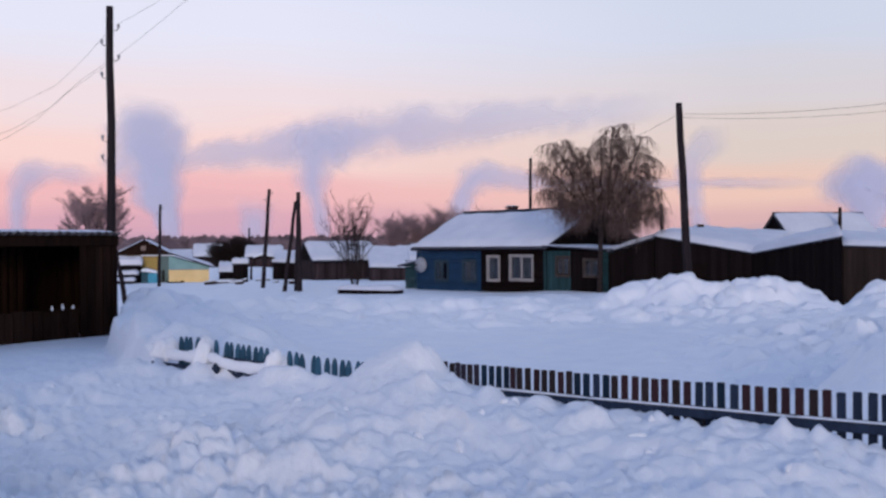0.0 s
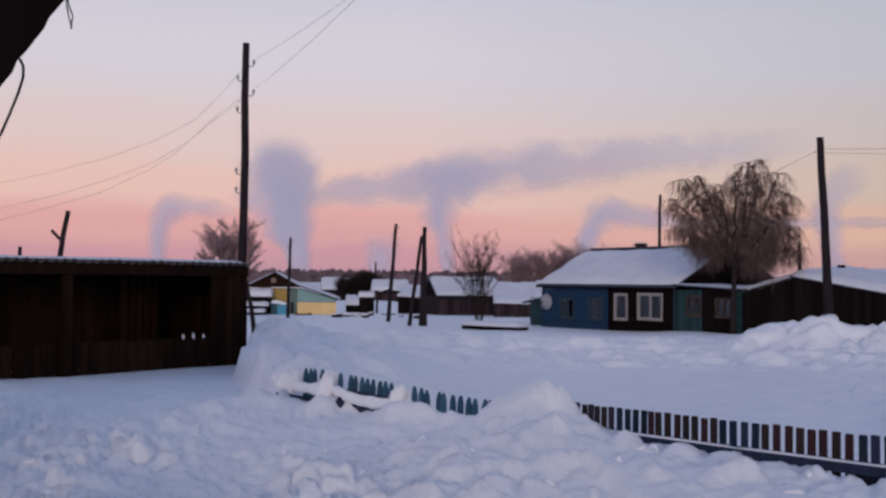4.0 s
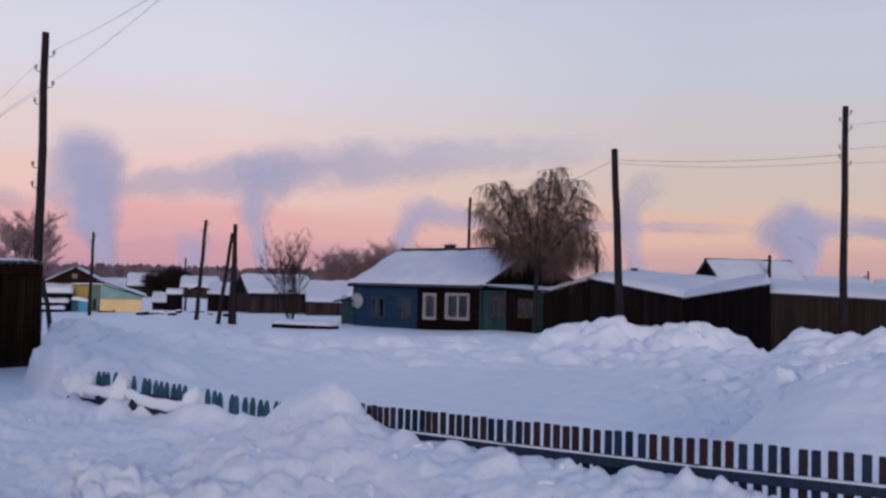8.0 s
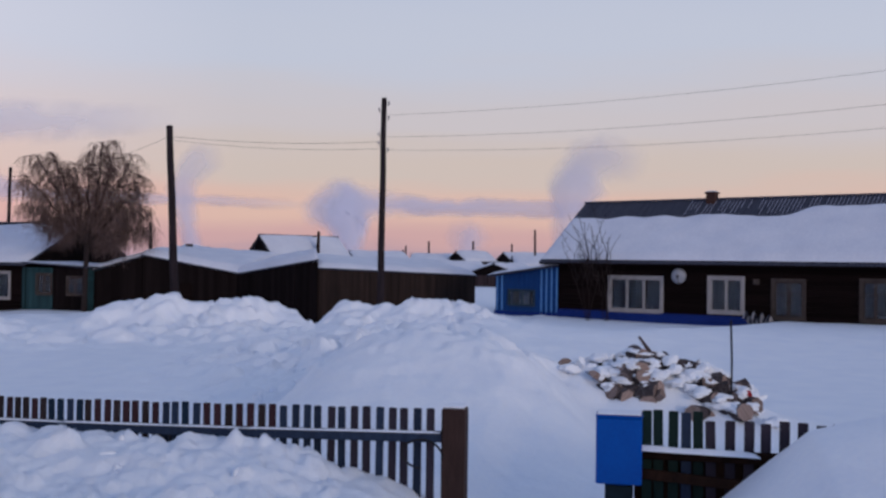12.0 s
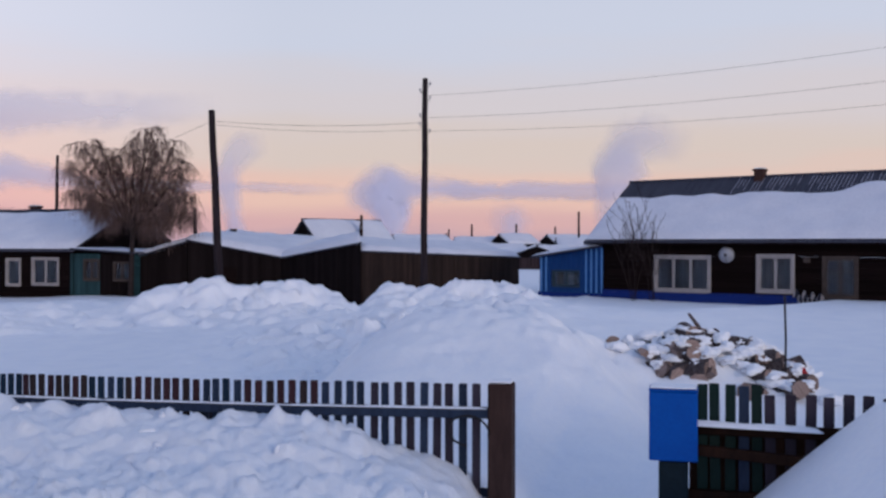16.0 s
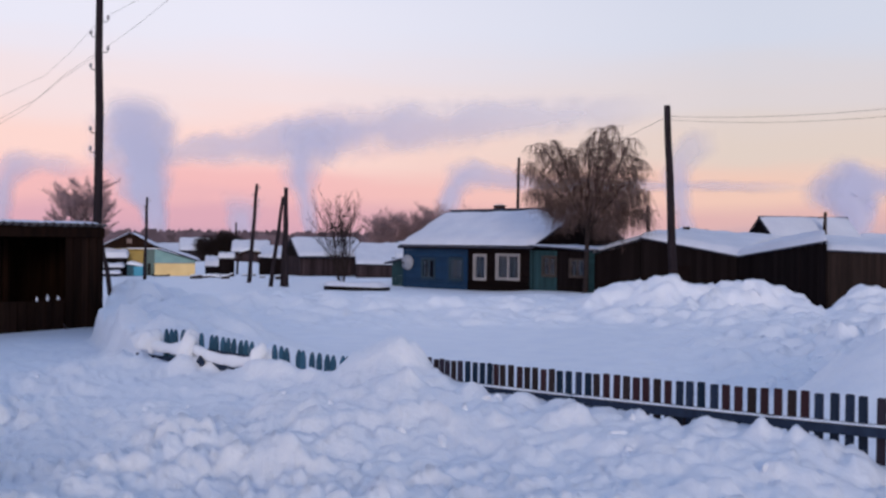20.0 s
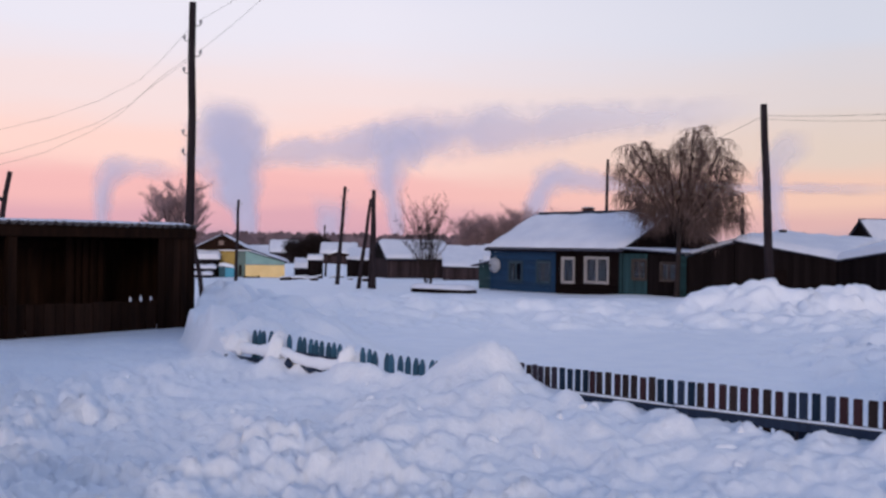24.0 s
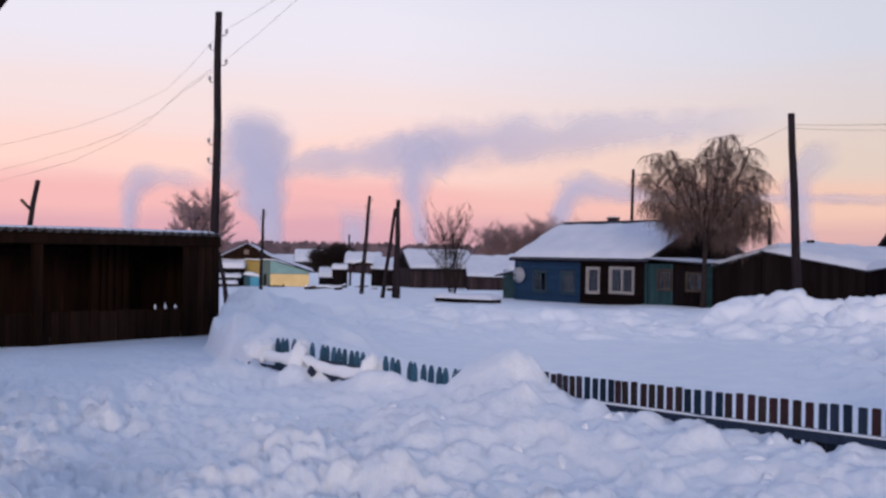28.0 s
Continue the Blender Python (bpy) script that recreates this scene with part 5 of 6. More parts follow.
# ---------------------------------------------------------------- eaves over the yard
def near_eaves():
    t = thing("eaves", Matrix.Identity(4), "dark ragged eave of a roof with loose cables", "eaves")
    a, b = Vector((-2.44, 2.645, 2.825)), Vector((-2.28, 2.725, 3.085))
    d = (b - a).normalized()
    back = Vector((-.80, -.52, .10)).normalized()
    rng = random.Random(3)
    bm = bmesh.new()
    n = 96
    front, rear = [], []
    # roof runs on deep out of view to keep sky off the left yard
    for i in range(n + 1):
        p = a - d * .5 + d * (3.6 * i / n)
        rag = .010 * rng.random() + .012 * noise.noise(Vector((i * .4, 0, 0)))
        front.append((bm.verts.new(p - back * rag), bm.verts.new(p - back * rag + Vector((-.05, .0, .07)))))
        rear.append((bm.verts.new(p + back * 4.5), bm.verts.new(p + back * 4.5 + Vector((-.05, 0, .07)))))
    for i in range(n):
        bm.faces.new((front[i][0], front[i + 1][0], front[i + 1][1], front[i][1]))
        bm.faces.new((front[i][1], front[i + 1][1], rear[i + 1][1], rear[i][1]))
        bm.faces.new((rear[i][0], rear[i + 1][0], front[i + 1][0], front[i][0]))
        bm.faces.new((rear[i][1], rear[i + 1][1], rear[i + 1][0], rear[i][0]))
    part("roof_edge", bm, DARK_PLANK, t)
    bm = bmesh.new()
    p = Vector((-2.556, 2.702, 2.778))
    tube(bm, [p + Vector((-.03, -.01, .02)), p + Vector((-.01, 0, .008)), p, p + Vector((.006, .006, -.02)), p + Vector((.004, .008, -.05)), p + Vector((-.014, .006, -.10)), p + Vector((-.034, 0, -.15)), p + Vector((-.056, -.01, -.21)), p + Vector((-.10, -.04, -.32))], .0042, 6)
    part("cable", bm, WIRE, t, "hanging black cable", smooth=True)
    for k in (0, 1):
        p = Vector((-2.436 + k * .006, 2.754, 3.00))
        bm = bmesh.new()
        tube(bm, [p, p + Vector((-.008, .008, -.05)), p + Vector((-.004 + .010 * k, .014, -.09)), p + Vector((.004 - .010 * k, .02, -.125))], .0022, 5)
        part("cable", bm, WIRE, t)
    part("support_post", block(-4.42, -4.28, 1.1, 1.24, -.3, 3.16, bevel=.01), DARK_PLANK, t)
    # house walls below the eave, outside the view, raised to shade the yard's left
    def closing_wall(name, x0, x1, h, m, seed, label):
        bm = bmesh.new()
        board_wall(bm, x0, x1, -.3, h, 0, .2, seed=seed, m=m)
        tagged(new(name, mesh_of(bm, DARK_WALL, "wall")), label, "wall", kind="structure")

    closing_wall("wall_1", -3.0, 1.0, 3.0, pose(-4.0, 0, 0, 0, 0, 90), 77, "dark board wall of the house under the eave")
    closing_wall("wall_2", -9.0, -4.2, 2.9, pose(0, .8, 0), 78, "dark board wall of the house under the eave")
    # added wall, never in view; no such building is known
    closing_wall("wall_3", 2.0, 12.0, 2.4, pose(0, -6.0, 0), 79, "unseen dark board wall added behind the yard")



near_eaves()


# ---------------------------------------------------------------- trees
def bare_tree(name, foot, height, spread, label, seed=1, droop=.5, trunk=.16, levels=4, twigs=26, lean=(0, 0), forks=2, group="bare trees", kids=(6, 5, 5, 4), fork_out=.16, twig_r=.009, bark=BARK, twig=TWIG):
    """A leafless tree: trunk and limbs as tapered tubes, and fine hanging twigs."""
    rng = random.Random(seed)
    z0 = gz(*foot) - .3
    t = thing(name, Matrix.Translation((*foot, z0)), label, "tree", group)
    wood, fine = bmesh.new(), bmesh.new()

    def limb(p, d, length, r, lvl):
        pts, rad = [p], [r]
        n = 5
        for i in range(n):
            d = (d + Vector((rng.gauss(0, .13), rng.gauss(0, .13), rng.gauss(0, .08) + (.12 if lvl < 2 else -.09 * droop)))).normalized()
            p = p + d * length / n
            pts.append(p); rad.append(max(r * (1 - .6 * (i + 1) / n), twig_r))
        tube(wood if lvl < 2 else fine, pts, rad, 7 if lvl < 1 else 5 if lvl < 2 else 3, False)
        if lvl >= levels - 1:
            for i in range(1, n + 1):
                for _ in range(max(1, twigs // 5)):
                    q, e = pts[i], (d * .5 + Vector((rng.gauss(0, .7), rng.gauss(0, .7), rng.gauss(.15, .4)))).normalized()
                    path, ln = [q], rng.uniform(.3, 1.0) * spread / 3.2
                    for k in range(4):
                        e = (e + Vector((0, 0, -droop * (.25 + .22 * k)))).normalized()
                        q = q + e * ln / 4
                        path.append(q)
                    tube(fine, path, [twig_r, twig_r * .85, twig_r * .7, twig_r * .55, twig_r * .4], 3, False)
            return
        for k in range(kids[min(lvl, 3)]):
            f = rng.uniform(.3, 1.0) if lvl else rng.uniform(.38, 1.0)
            i = min(n, max(1, round(f * n)))
            az = rng.uniform(0, 2 * math.pi)
            up = (.8, .5, .2)[min(lvl, 2)]
            e = (Vector((math.cos(az), math.sin(az), 0)) * .8 + d * up + Vector((0, 0, .2 if lvl < 2 else 0))).normalized()
            limb(pts[i], e, length * rng.uniform(.42, .62), rad[i] * .55, lvl + 1)

    for f in range(forks):
        az = rng.uniform(0, 6.28) if forks > 2 else (2.4 if f else -.6)
        d = Vector((math.cos(az) * fork_out * (forks > 1) + lean[0], math.sin(az) * fork_out * (forks > 1) + lean[1], 1)).normalized()
        limb(Vector((.08 * math.cos(az), .08 * math.sin(az), 0)), d, height * .74, trunk, 0)
    part("trunk", wood, bark, t, smooth=True)
    part("crown", fine, twig, t, "tangle of fine bare twigs")
    return t


def birch(foot, label, seed=7):
    """Old birch: two stems, steep limbs, arching boughs and curtains of thin hanging twigs."""
    rng = random.Random(seed)
    z0 = gz(*foot) - .3
    t = thing("birch_tree", Matrix.Translation((*foot, z0)), label, "tree", "bare trees")
    wood, fine = bmesh.new(), bmesh.new()

    def path(p, d, length, bend, n=6, jitter=.10):
        pts = [p]
        for i in range(n):
            d = (d + Vector((rng.gauss(0, jitter), rng.gauss(0, jitter), bend + rng.gauss(0, jitter * .5)))).normalized()
            p = p + d * length / n
            pts.append(p)
        return pts, d

    def taper(r0, r1, n):
        return [r0 + (r1 - r0) * i / (n - 1) for i in range(n)]

    def curve(a, b, c, n=7):
        return [a.lerp(b, i / n).lerp(b.lerp(c, i / n), i / n) + Vector((rng.gauss(0, .05), rng.gauss(0, .05), rng.gauss(0, .03))) * min(i, 3) / 3 for i in range(n + 1)]

    fork = Vector((.08, .05, 3.1))
    tube(wood, [Vector((0, 0, 0)), Vector((.05, 0, 1.5)), fork], [.13, .11, .105], 9, False)
    ends = ((-.5, 4.9, -1.55, 7.15, .09), (-.9, 4.9, -2.1, 6.9, .06), (-1.1, 4.5, -2.5, 6.0, .05), (-.3, 5.0, -.55, 6.75, .06), (.1, 5.0, .1, 7.2, .07), (.45, 4.9, .8, 7.45, .09),
            (.8, 4.9, 1.45, 7.55, .08), (1.1, 4.8, 2.05, 7.2, .06), (1.3, 4.4, 2.5, 6.2, .05), (-1.1, 4.1, -2.5, 4.9, .04), (1.3, 4.1, 2.65, 4.9, .045), (1.2, 3.7, 2.7, 4.0, .035))
    for mx, mz, tx, tz, r in ends:
        mid, tip = Vector((mx * .92, rng.gauss(0, .25), mz)), Vector((tx * .92, rng.gauss(0, .5), tz))
        stem = curve(fork, mid, tip, 12)
        tube(wood, stem, taper(r, .014, len(stem)), 7, False)
        for j in range(4, 13):
            for _ in range(3):
                p = stem[j]
                side = math.atan2(p.y, p.x) + rng.gauss(0, 1.7)
                d = Vector((math.cos(side), math.sin(side), rng.uniform(.1, .9))).normalized()
                bough, e = path(p, d, rng.uniform(.35, .9) * (1.2 - .5 * j / 12), -.20, 6, .16)
                tube(wood, bough, taper(rng.uniform(.011, .019), .006, len(bough)), 4, False)
                for _ in range(6):
                    az = rng.uniform(0, 6.283)
                    f = (e * .4 + Vector((math.cos(az), math.sin(az), rng.uniform(-.4, .8)))).normalized()
                    spray, g = path(bough[rng.randrange(1, 7)], f, rng.uniform(.2, .5), -.25, 3, .2)
                    tube(fine, spray, taper(.008, .005, len(spray)), 3, False)
                    for _ in range(5):
                        az = rng.uniform(0, 6.283)
                        h = (g * .4 + Vector((math.cos(az) * .5, math.sin(az) * .5, rng.uniform(-.9, .2)))).normalized()
                        twig, _g = path(spray[rng.randrange(1, 4)], h, rng.uniform(.3, 1.0), -.45, 4, .10)
                        tube(fine, twig, taper(.0062, .003, len(twig)), 3, False)
    part("trunk", wood, BARK, t, smooth=True)
    part("crown", fine, TWIG, t, "haze of thin hanging twigs")


birch((-6.3, 44.75), "large bare birch with drooping twigs beside a house")
bare_tree("bush", (13.9, 37.2), 4.1, .8, "thin bare sapling in front of a snowy roof", seed=3, droop=-.2, trunk=.02, levels=2, twigs=9, forks=4, kids=(6, 3), fork_out=.08, bark=DARK_TWIG, twig=DARK_TWIG, group="bare saplings")
bare_tree("bush", (14.45, 36.7), 4.2, .8, "thin bare sapling in front of a snowy roof", seed=5, droop=-.2, trunk=.02, levels=2, twigs=9, forks=4, kids=(6, 3), fork_out=.08, bark=DARK_TWIG, twig=DARK_TWIG, group="bare saplings")
bare_tree("bush", (-21.4, 53.5), 5.2, 1.4, "bare multi-stemmed bush standing in snow", seed=9, droop=-.35, trunk=.035, levels=2, twigs=16, forks=14, kids=(6, 3), fork_out=.17, twig_r=.009, bark=DARK_TWIG, twig=BARK, group="bare saplings")
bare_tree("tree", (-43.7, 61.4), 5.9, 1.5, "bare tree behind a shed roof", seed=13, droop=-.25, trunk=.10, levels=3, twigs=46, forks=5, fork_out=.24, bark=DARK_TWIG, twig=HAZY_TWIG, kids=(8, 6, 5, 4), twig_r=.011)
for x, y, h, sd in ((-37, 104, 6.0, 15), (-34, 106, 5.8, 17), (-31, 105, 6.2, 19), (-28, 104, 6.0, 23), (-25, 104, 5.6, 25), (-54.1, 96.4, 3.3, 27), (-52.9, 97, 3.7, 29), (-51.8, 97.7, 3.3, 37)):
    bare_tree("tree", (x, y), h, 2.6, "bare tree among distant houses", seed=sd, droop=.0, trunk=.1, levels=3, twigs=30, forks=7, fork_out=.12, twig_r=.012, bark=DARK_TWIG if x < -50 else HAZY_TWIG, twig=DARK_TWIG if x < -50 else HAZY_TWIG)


# ---------------------------------------------------------------- the village in the distance
def yellow_house():
    t = thing("house", pose(-42.6, 61.2, 0, 0, 0, 30), "yellow and teal painted house with a dark gable and snow", "house", "village houses")
    b = -1.1
    part("wall", block(3.6, 6.4, 0, 4, b, .55), YELLOW_WALL, t, "yellow painted wall")
    bm = bmesh.new()
    for v in box(bm, 3.6, 6.4, .01, 4, .55, 1.55):
        if v.co.z > 1 and v.co.x > 5:
            v.co.z = .74
    part("upper_wall", bm, PALE_TEAL, t, "pale teal boards")
    part("band", block(3.58, 6.42, -.02, .0, .53, .58), WHITE_TRIM, t)
    part("ochre_wall", block(.5, 2.88, .3, 5, b, 1.62), material("ochre_wall", (.42, .31, .10), .7, second=(.30, .22, .08)), t)
    part("side_wall", block(2.88, 3.6, .28, 5, b, 1.6), material("grey_green_wall", (.14, .20, .20), .7, second=(.10, .15, .15)), t)
    bm = bmesh.new()
    for v in box(bm, 3.5, 6.75, -.35, 4.2, 0, .07):
        v.co.z += 1.72 - .345 * (v.co.x - 3.7)
    r = part("roof", bm, SLATE, t)
    part("snow_cover", snow_sheet((3.5, -.36, 1.86), (6.75, -.36, .74), (6.75, 4.1, .74), (3.5, 4.1, 1.86), .13, 26, 16, 3), ROOF_SNOW, r, smooth=True)
    bm = bmesh.new()
    f = [bm.verts.new(p) for p in ((-.25, .0, 1.62), (3.95, .0, 1.62), (1.95, .0, 2.72))]
    g = [bm.verts.new(v.co + Vector((0, 4.9, 0))) for v in f]
    bm.faces.new(f); bm.faces.new(g[::-1])
    for i in range(3):
        bm.faces.new((f[(i + 1) % 3], f[i], g[i], g[(i + 1) % 3]))
    part("gable", bm, WEATHERED, t)
    part("ledge", block(1.7, 4.0, -.2, .3, 1.56, 1.62), SNOW, t, "snowy ledge under the gable")
    for k, (x0, x1, sd) in enumerate(((1.93, 4.15, 4), (1.97, -.45, 5))):
        z1 = 1.52 if k == 0 else 1.50
        q = [(x1, -.25, z1), (x1, 4.9, z1), (x0, 4.9, 2.74), (x0, -.25, 2.74)]
        if k:
            q = [q[1], q[0], q[3], q[2]]
        part("snow_cover", snow_sheet(*q, .11, 16, 12, sd), ROOF_SNOW, t, smooth=True)
    part("window", block(1.7, 2.05, -.03, .0, 1.95, 2.28), LOG_WOOD, t)
    part("dark_door", block(3.12, 3.32, .24, .29, b, .53), INTERIOR, t)
    # blue booth in front with a rounded cap of snow
    k = thing("booth", pose(-42.6, 61.2, 0, 0, 0, 30) @ pose(1.78, -1.0, 0), "small sky-blue wooden booth capped with snow", "booth")
    part("front", block(.45, 1.05, 0, .05, b, .35), SKY_BLUE, k, "sky blue boards")
    part("side", block(.0, .45, .05, .95, b, .5), material("slate_blue_board", (.05, .11, .15), .7, second=(.03, .08, .11)), k)
    part("back_board", block(.45, 1.05, .055, .95, b, .34), SKY_BLUE, k)
    part("snow_cap", snow_sheet((-.06, -.06, .5), (1.1, -.06, .34), (1.1, 1.0, .34), (-.06, 1.0, .5), .22, 12, 10, 6), SNOW, k, smooth=True)
    # low rail fence between the house and the street
    w = thing("rail_fence", pose(-42.6, 61.2, 0, 0, 0, 30) @ pose(0, -2.2, 0), "low broken rail fence half sunk in snow", "fence")
    for x in (3.6, 4.6, 6.3, 7.9):
        part("post", block(x - .06, x + .06, -.06, .06, -1.2, -.15, bevel=.01), WEATHERED, w)
    part("rail", block(3.6, 4.7, .0, .05, -.32, -.22), WEATHERED, w)
    part("rail", block(4.7, 7.9, .0, .05, -.40, -.34), WEATHERED, w)


yellow_house()
def at_yellow(x, y):
    p = pose(-42.6, 61.2, 0, 0, 0, 30) @ Vector((x, y, 0))
    return p.x, p.y


plank_shed("shed", "low shed under thick snow beside a yellow house", [at_yellow(-2.4, -1.0), at_yellow(1.75, -1.0), at_yellow(1.75, .2), at_yellow(-2.4, .2)], [.85, .85, 1.2, 1.2], base=-1.4, snow=.32, seed=71)
plank_shed("shed", "stacked boards under snow beside a yellow house", [at_yellow(-2.4, -2.2), at_yellow(1.55, -2.2), at_yellow(1.55, -1.1), at_yellow(-2.4, -1.1)], [.22, .22, .35, .35], base=-1.4, snow=.16, seed=73)
plank_shed("shed", "stacked boards under snow beside a yellow house", [at_yellow(-2.4, -3.3), at_yellow(1.4, -3.3), at_yellow(1.4, -2.3), at_yellow(-2.4, -2.3)], [-.2, -.2, -.1, -.1], base=-1.4, snow=.14, seed=75)


def far_house(x, y, turn, W, D, ze, zr, seed, wall=HAZY_PLANK):
    g = gz(x, y)
    small_gable_house("house", pose(x, y, g, 0, 0, turn), W, D, -.5, ze, zr, "distant dark house under a snowy roof", wall, .25, seed)


for k, (x, y, turn, W, D, ze, zr) in enumerate(((-61.6, 103.7, 30, 4.4, 4, 2.2, 3.5), (-49.4, 93.3, 24, 3.6, 4, 2.0, 3.0), (-30.9, 68.9, 37, 5.0, 5.2, 1.5, 2.75), (-26.2, 75.5, 30, 5.0, 5.0, 1.4, 2.4), (-31.2, 98, 55, 6, 6, 1.4, 3.0), (-76, 122, 70, 6, 6, 1.4, 2.9), (-66, 128, 20, 5, 5, 1.2, 2.4))):
    far_house(x, y, turn, W, D, ze, zr, 200 + 7 * k)
for k, (x, y, turn, W, D, ze, zr) in enumerate(((-84, 132, 25, 7, 6, 1.4, 2.9), (-24, 122, 60, 7, 6, 1.4, 2.8), (17, 96, 5, 8, 6, 1.3, 2.3), (27, 92, 50, 6, 6, 1.2, 2.2), (38, 110, -20, 9, 6, 1.7, 2.8), (46, 100, -30, 8, 6, 1.8, 3.1), (-12, 120, 6, 8, 6, 1.6, 2.8), (5, 130, 3, 9, 7, 1.6, 2.7), (12.6, 104, 12, 6, 5, 2.3, 3.3), (19.5, 112, -18, 5, 5, 2.1, 3.2), (25.2, 108, 20, 4, 4, 2.5, 3.5), (29, 101, -8, 7, 5, 2.0, 3.0), (33.5, 118, 14, 6, 5, 2.4, 3.6))):
    far_house(x, y, turn, W, D, ze, zr, 270 + 7 * k)
plank_shed("shed", "small dark privy capped with snow", [(-38.6, 70.7), (-37.6, 71.2), (-38.1, 72.3), (-39.1, 71.8)], [.75, .75, .9, .9], base=-1.6, snow=.3, seed=81)
plank_shed("shed", "dark shed under a sloping snow slab", [(-35.8, 72.0), (-34.1, 72.9), (-35.2, 75.4), (-36.9, 74.5)], [.85, .75, 1.6, 1.7], base=-1.6, snow=.22, seed=83)
plank_shed("shed", "long low shed with a snow slab sloping to the street", [(-25.6, 66.8), (-22.9, 67.8), (-24.4, 71.5), (-27.1, 70.5)], [.55, .50, 1.95, 2.0], base=-1.6, snow=.2, seed=87, mat=HAZY_PLANK)
plank_shed("shed", "low snowed-in hut with a white roof", [(-41.6, 73.9), (-39.9, 74.9), (-40.9, 76.8), (-42.6, 75.8)], [.0, .0, .4, .4], base=-1.6, snow=.45, seed=85)


def village_clutter():
    """Dark odds and ends sticking out of the snow between the sheds."""
    rng = random.Random(63)
    a = thing("arched_frame", pose(-37.3, 71.2, -1.0), "dark arched frame capped with snow", "frame")
    bm = bmesh.new()
    tube(bm, [(0, 0, 0), (.05, 0, 1.5), (.3, .15, 2.25), (.8, .35, 2.42), (1.6, .9, 2.25)], .09, 7)
    part("hoop", bm, WEATHERED, a, smooth=True)
    bm = bmesh.new()
    tube(bm, [(.2, .1, 2.28), (.75, .33, 2.54), (1.6, .9, 2.36)], [.05, .09, .06], 7)
    part("snow_cap", bm, SNOW, a, smooth=True)
    for k in range(14):
        r, az = rng.uniform(62, 76), radians(rng.uniform(-30.5, -25.4))
        x, y = r * math.sin(az), r * math.cos(az)
        z = gz(x, y)
        L, h = rng.uniform(.3, 1.1), rng.uniform(.06, .28)
        t = thing("timber_scrap", pose(x, y, z - .1, rng.uniform(-8, 8), rng.uniform(-10, 10), rng.uniform(0, 70)), "dark timber scrap poking out of the snow", "timber", "timber scraps")
        part("board", block(0, L, 0, .12, 0, h, bevel=.02), WEATHERED, t)
        part("snow_cap", block(.02, L - .02, .0, .12, h, h + .09, bevel=.04), SNOW, t)


village_clutter()


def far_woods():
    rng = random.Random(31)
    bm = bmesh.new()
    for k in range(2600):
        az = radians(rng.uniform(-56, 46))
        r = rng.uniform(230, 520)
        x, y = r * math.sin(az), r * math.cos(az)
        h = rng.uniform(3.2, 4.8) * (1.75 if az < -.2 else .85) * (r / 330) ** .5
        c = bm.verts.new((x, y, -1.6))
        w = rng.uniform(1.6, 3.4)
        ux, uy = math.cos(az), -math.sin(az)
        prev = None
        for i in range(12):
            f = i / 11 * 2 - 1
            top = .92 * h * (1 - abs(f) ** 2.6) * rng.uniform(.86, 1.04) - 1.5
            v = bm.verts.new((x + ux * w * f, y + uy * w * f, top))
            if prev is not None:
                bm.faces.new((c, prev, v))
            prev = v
    solid("far_woods", bm, HAZED_TREE, "dim leafless woods along the horizon", "trees", kind="stuff")


far_woods()


def smoke_plume(spine, widths, dens, R=900, label="pale chimney smoke rising over the village"):
    """A billowing ribbon of smoke far off; spine in degrees of bearing and height, widths in degrees."""
    bm = bmesh.new()
    uv = bm.loops.layers.uv.new("plume")
    pts, ws, ds = [], [], []
    m = 14
    ext = [spine[0], *spine, spine[-1]]
    for i in range(len(spine) - 1):
        p0, p1, p2, p3 = ext[i:i + 4]
        for k in range(m + (i == len(spine) - 2)):
            f = k / m
            f2 = f * f * (3 - 2 * f)
            pts.append(tuple(.5 * (2 * b + (c - a) * f + (2 * a - 5 * b + 4 * c - d) * f * f + (3 * b - a - 3 * c + d) * f ** 3) for a, b, c, d in zip(p0, p1, p2, p3)))
            ws.append(widths[i] + (widths[i + 1] - widths[i]) * f2); ds.append(dens[i] + (dens[i + 1] - dens[i]) * f2)
    rows = []
    for i, (a, e) in enumerate(pts):
        a2, e2 = pts[min(i + 9, len(pts) - 1)]
        a1, e1 = pts[max(i - 9, 0)]
        da, de = a2 - a1, e2 - e1
        L = math.hypot(da, de) or 1
        na, ne = de / L, -da / L
        row = []
        for q in range(-4, 5):
            u = q / 4
            A, E = radians(a + na * ws[i] * u), radians(e + ne * ws[i] * u)
            r = R - 12 * (1 - u * u)
            row.append((bm.verts.new((r * math.sin(A), r * math.cos(A), 2.2 + r * math.tan(E))), u, ds[i]))
        rows.append(row)
    for a, b in zip(rows, rows[1:]):
        for q in range(8):
            quad = (a[q], a[q + 1], b[q + 1], b[q])
            f = bm.faces.new([v[0] for v in quad])
            for lp, v in zip(f.loops, quad):
                lp[uv].uv = (v[1], v[2])
    ob = solid("smoke_plume", bm, SMOKE, label, "smoke", "smoke plumes", smooth=True)
    ob.visible_shadow = False


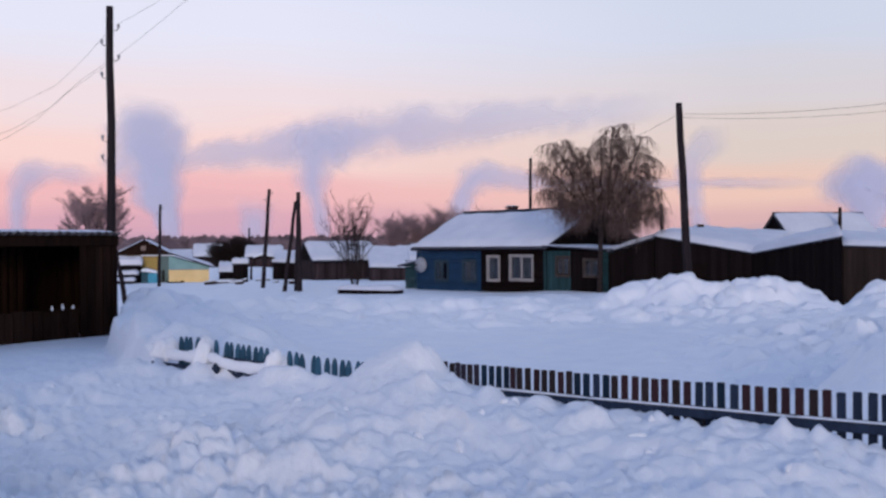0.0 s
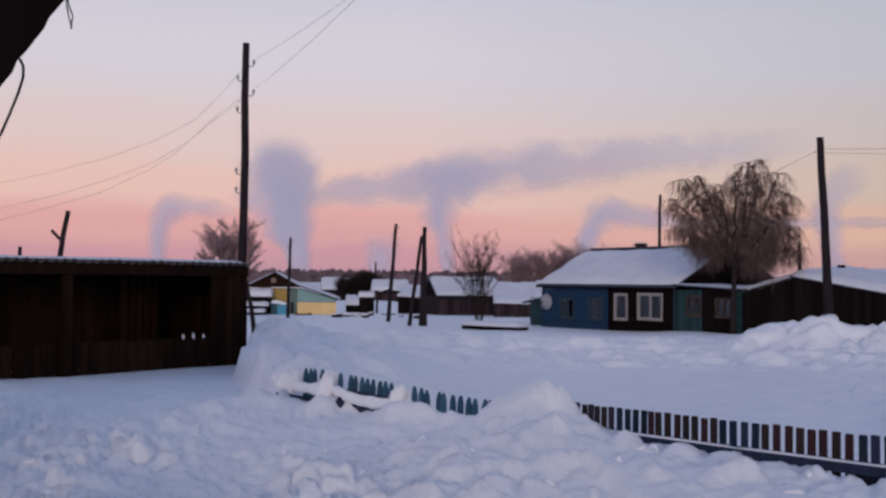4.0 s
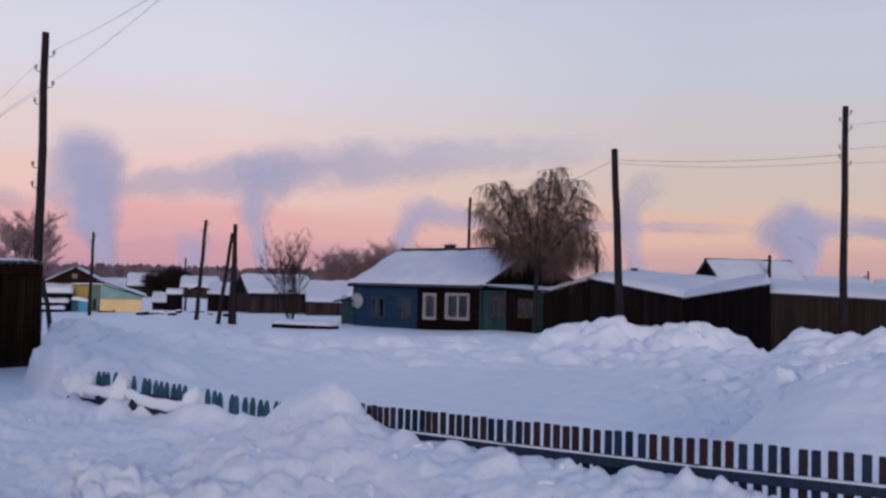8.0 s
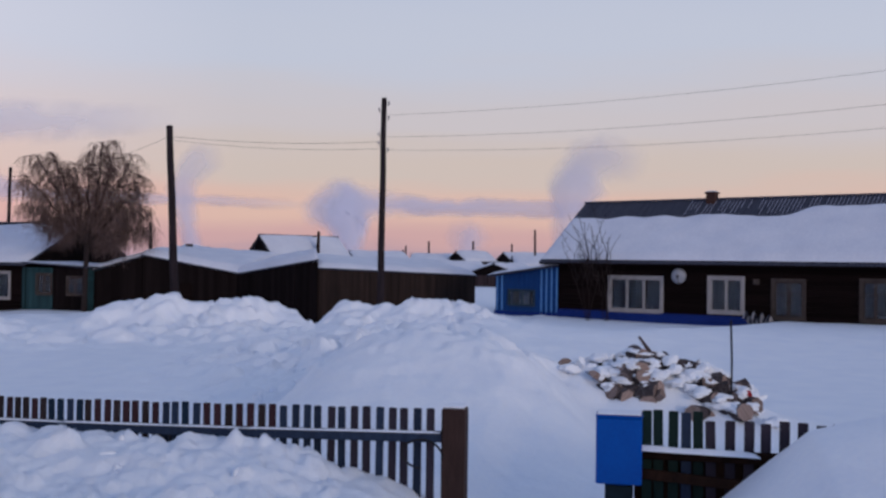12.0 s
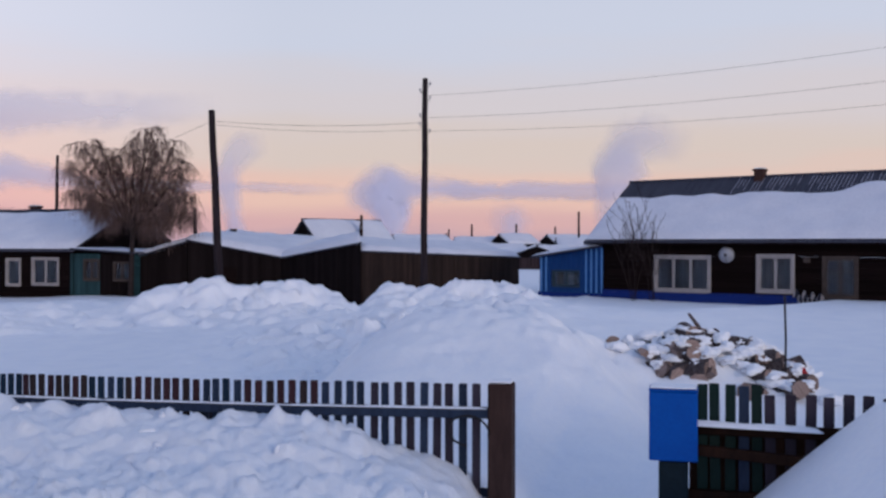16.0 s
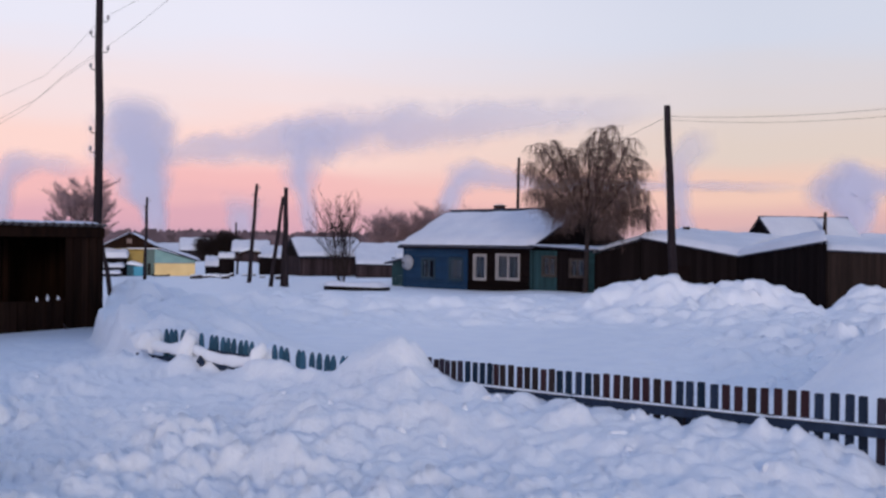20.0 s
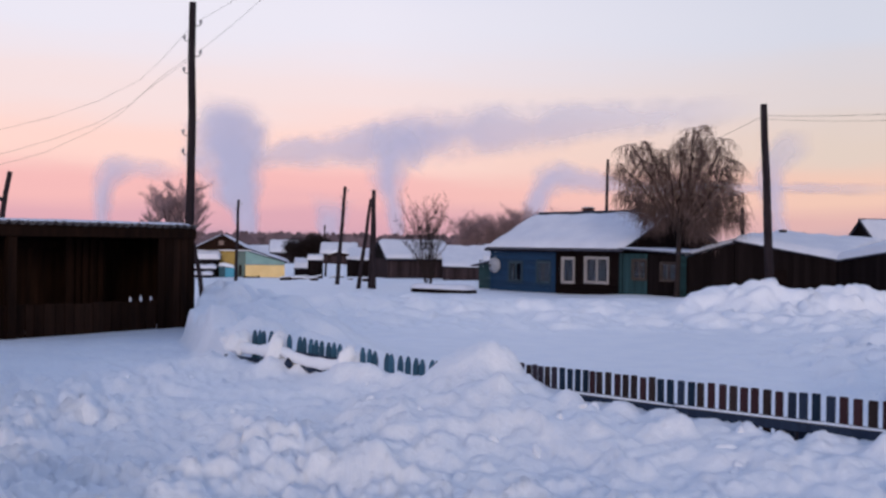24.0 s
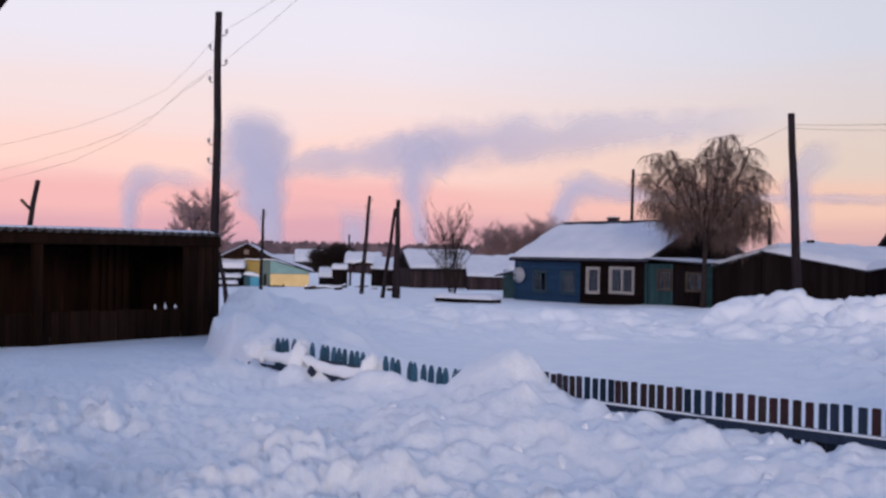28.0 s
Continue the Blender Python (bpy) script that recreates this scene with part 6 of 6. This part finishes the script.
LOW = -.25     # bearing height of the ground under the smoke
smoke_plume([(-39.8, LOW), (-39.8, 2.2), (-39.3, 3.7), (-37.6, 4.0), (-35.2, 3.7)], [.45, .9, 1.25, 1.0, .5], [.5, .8, .75, .5, .0], 930)
smoke_plume([(-31.9, LOW), (-32.1, 1.6), (-32.8, 3.4), (-33.3, 5.0), (-33.1, 6.7), (-32.9, 8.3)], [.5, 1.1, 2.4, 3.2, 3.0, 2.1], [.6, .9, 1.0, 1.0, .95, .0], 910)
smoke_plume([(-23.5, LOW), (-23.9, 2.2), (-24.2, 4.0), (-23.6, 5.6), (-21.6, 6.4)], [.4, 1.0, 1.7, 2.4, 1.6], [.55, .8, .9, .8, .0], 890)
smoke_plume([(-31.9, LOW), (-32.2, 2.0), (-32.6, 4.0), (-30.4, 5.0), (-27.5, 5.3), (-22.2, 6.2), (-16.5, 6.7), (-10, 7.2), (-3, 7.9)], [.3, .5, .9, 1.2, 1.5, 2.3, 2.0, 1.5, 1.0], [.0, .3, .5, .6, .7, .85, .65, .45, .0], 950)
smoke_plume([(-27.4, LOW), (-27.4, 1.2), (-27.2, 2.9)], [.4, 1.3, 1.9], [.6, .75, .0], 870)
smoke_plume([(-15.9, LOW), (-15.8, 2.4), (-14.9, 3.8), (-13.0, 3.7), (-9.5, 3.3), (-2.3, 3.3), (5.5, 3.1)], [.6, 1.1, 1.5, 1.1, .7, .45, .5], [.55, .85, .85, .7, .5, .5, .0], 920)
smoke_plume([(-2.1, LOW), (-2.7, 2.2), (-3.0, 4.0), (-2.2, 5.4), (-.6, 5.8)], [.5, 1.0, 1.2, 1.4, 1.0], [.55, .75, .65, .45, .0], 880)
smoke_plume([(6.6, LOW), (6.3, 1.6), (6.0, 3.0), (8.0, 3.2), (11, 3.2), (18.6, 3.1), (24, 3.2)], [.5, 1.4, 2.3, 1.3, .8, .75, .4], [.3, .8, .95, .85, .8, .6, .0], 940)
smoke_plume([(6.5, LOW), (6.2, 1.8), (5.6, 3.2), (5.8, 4.5)], [.6, 1.7, 2.6, 1.5], [.35, .8, .9, .0], 965)
smoke_plume([(18.4, LOW), (18.7, 2.6), (19.3, 4.8), (20.6, 6.0), (23.4, 5.6)], [.7, 1.3, 2.3, 2.0, 1.2], [.4, .6, .75, .55, .0], 900)
smoke_plume([(13.1, LOW), (13.1, 1.4), (13.4, 2.6)], [.8, 1.8, 1.2], [.45, .7, .0], 860)
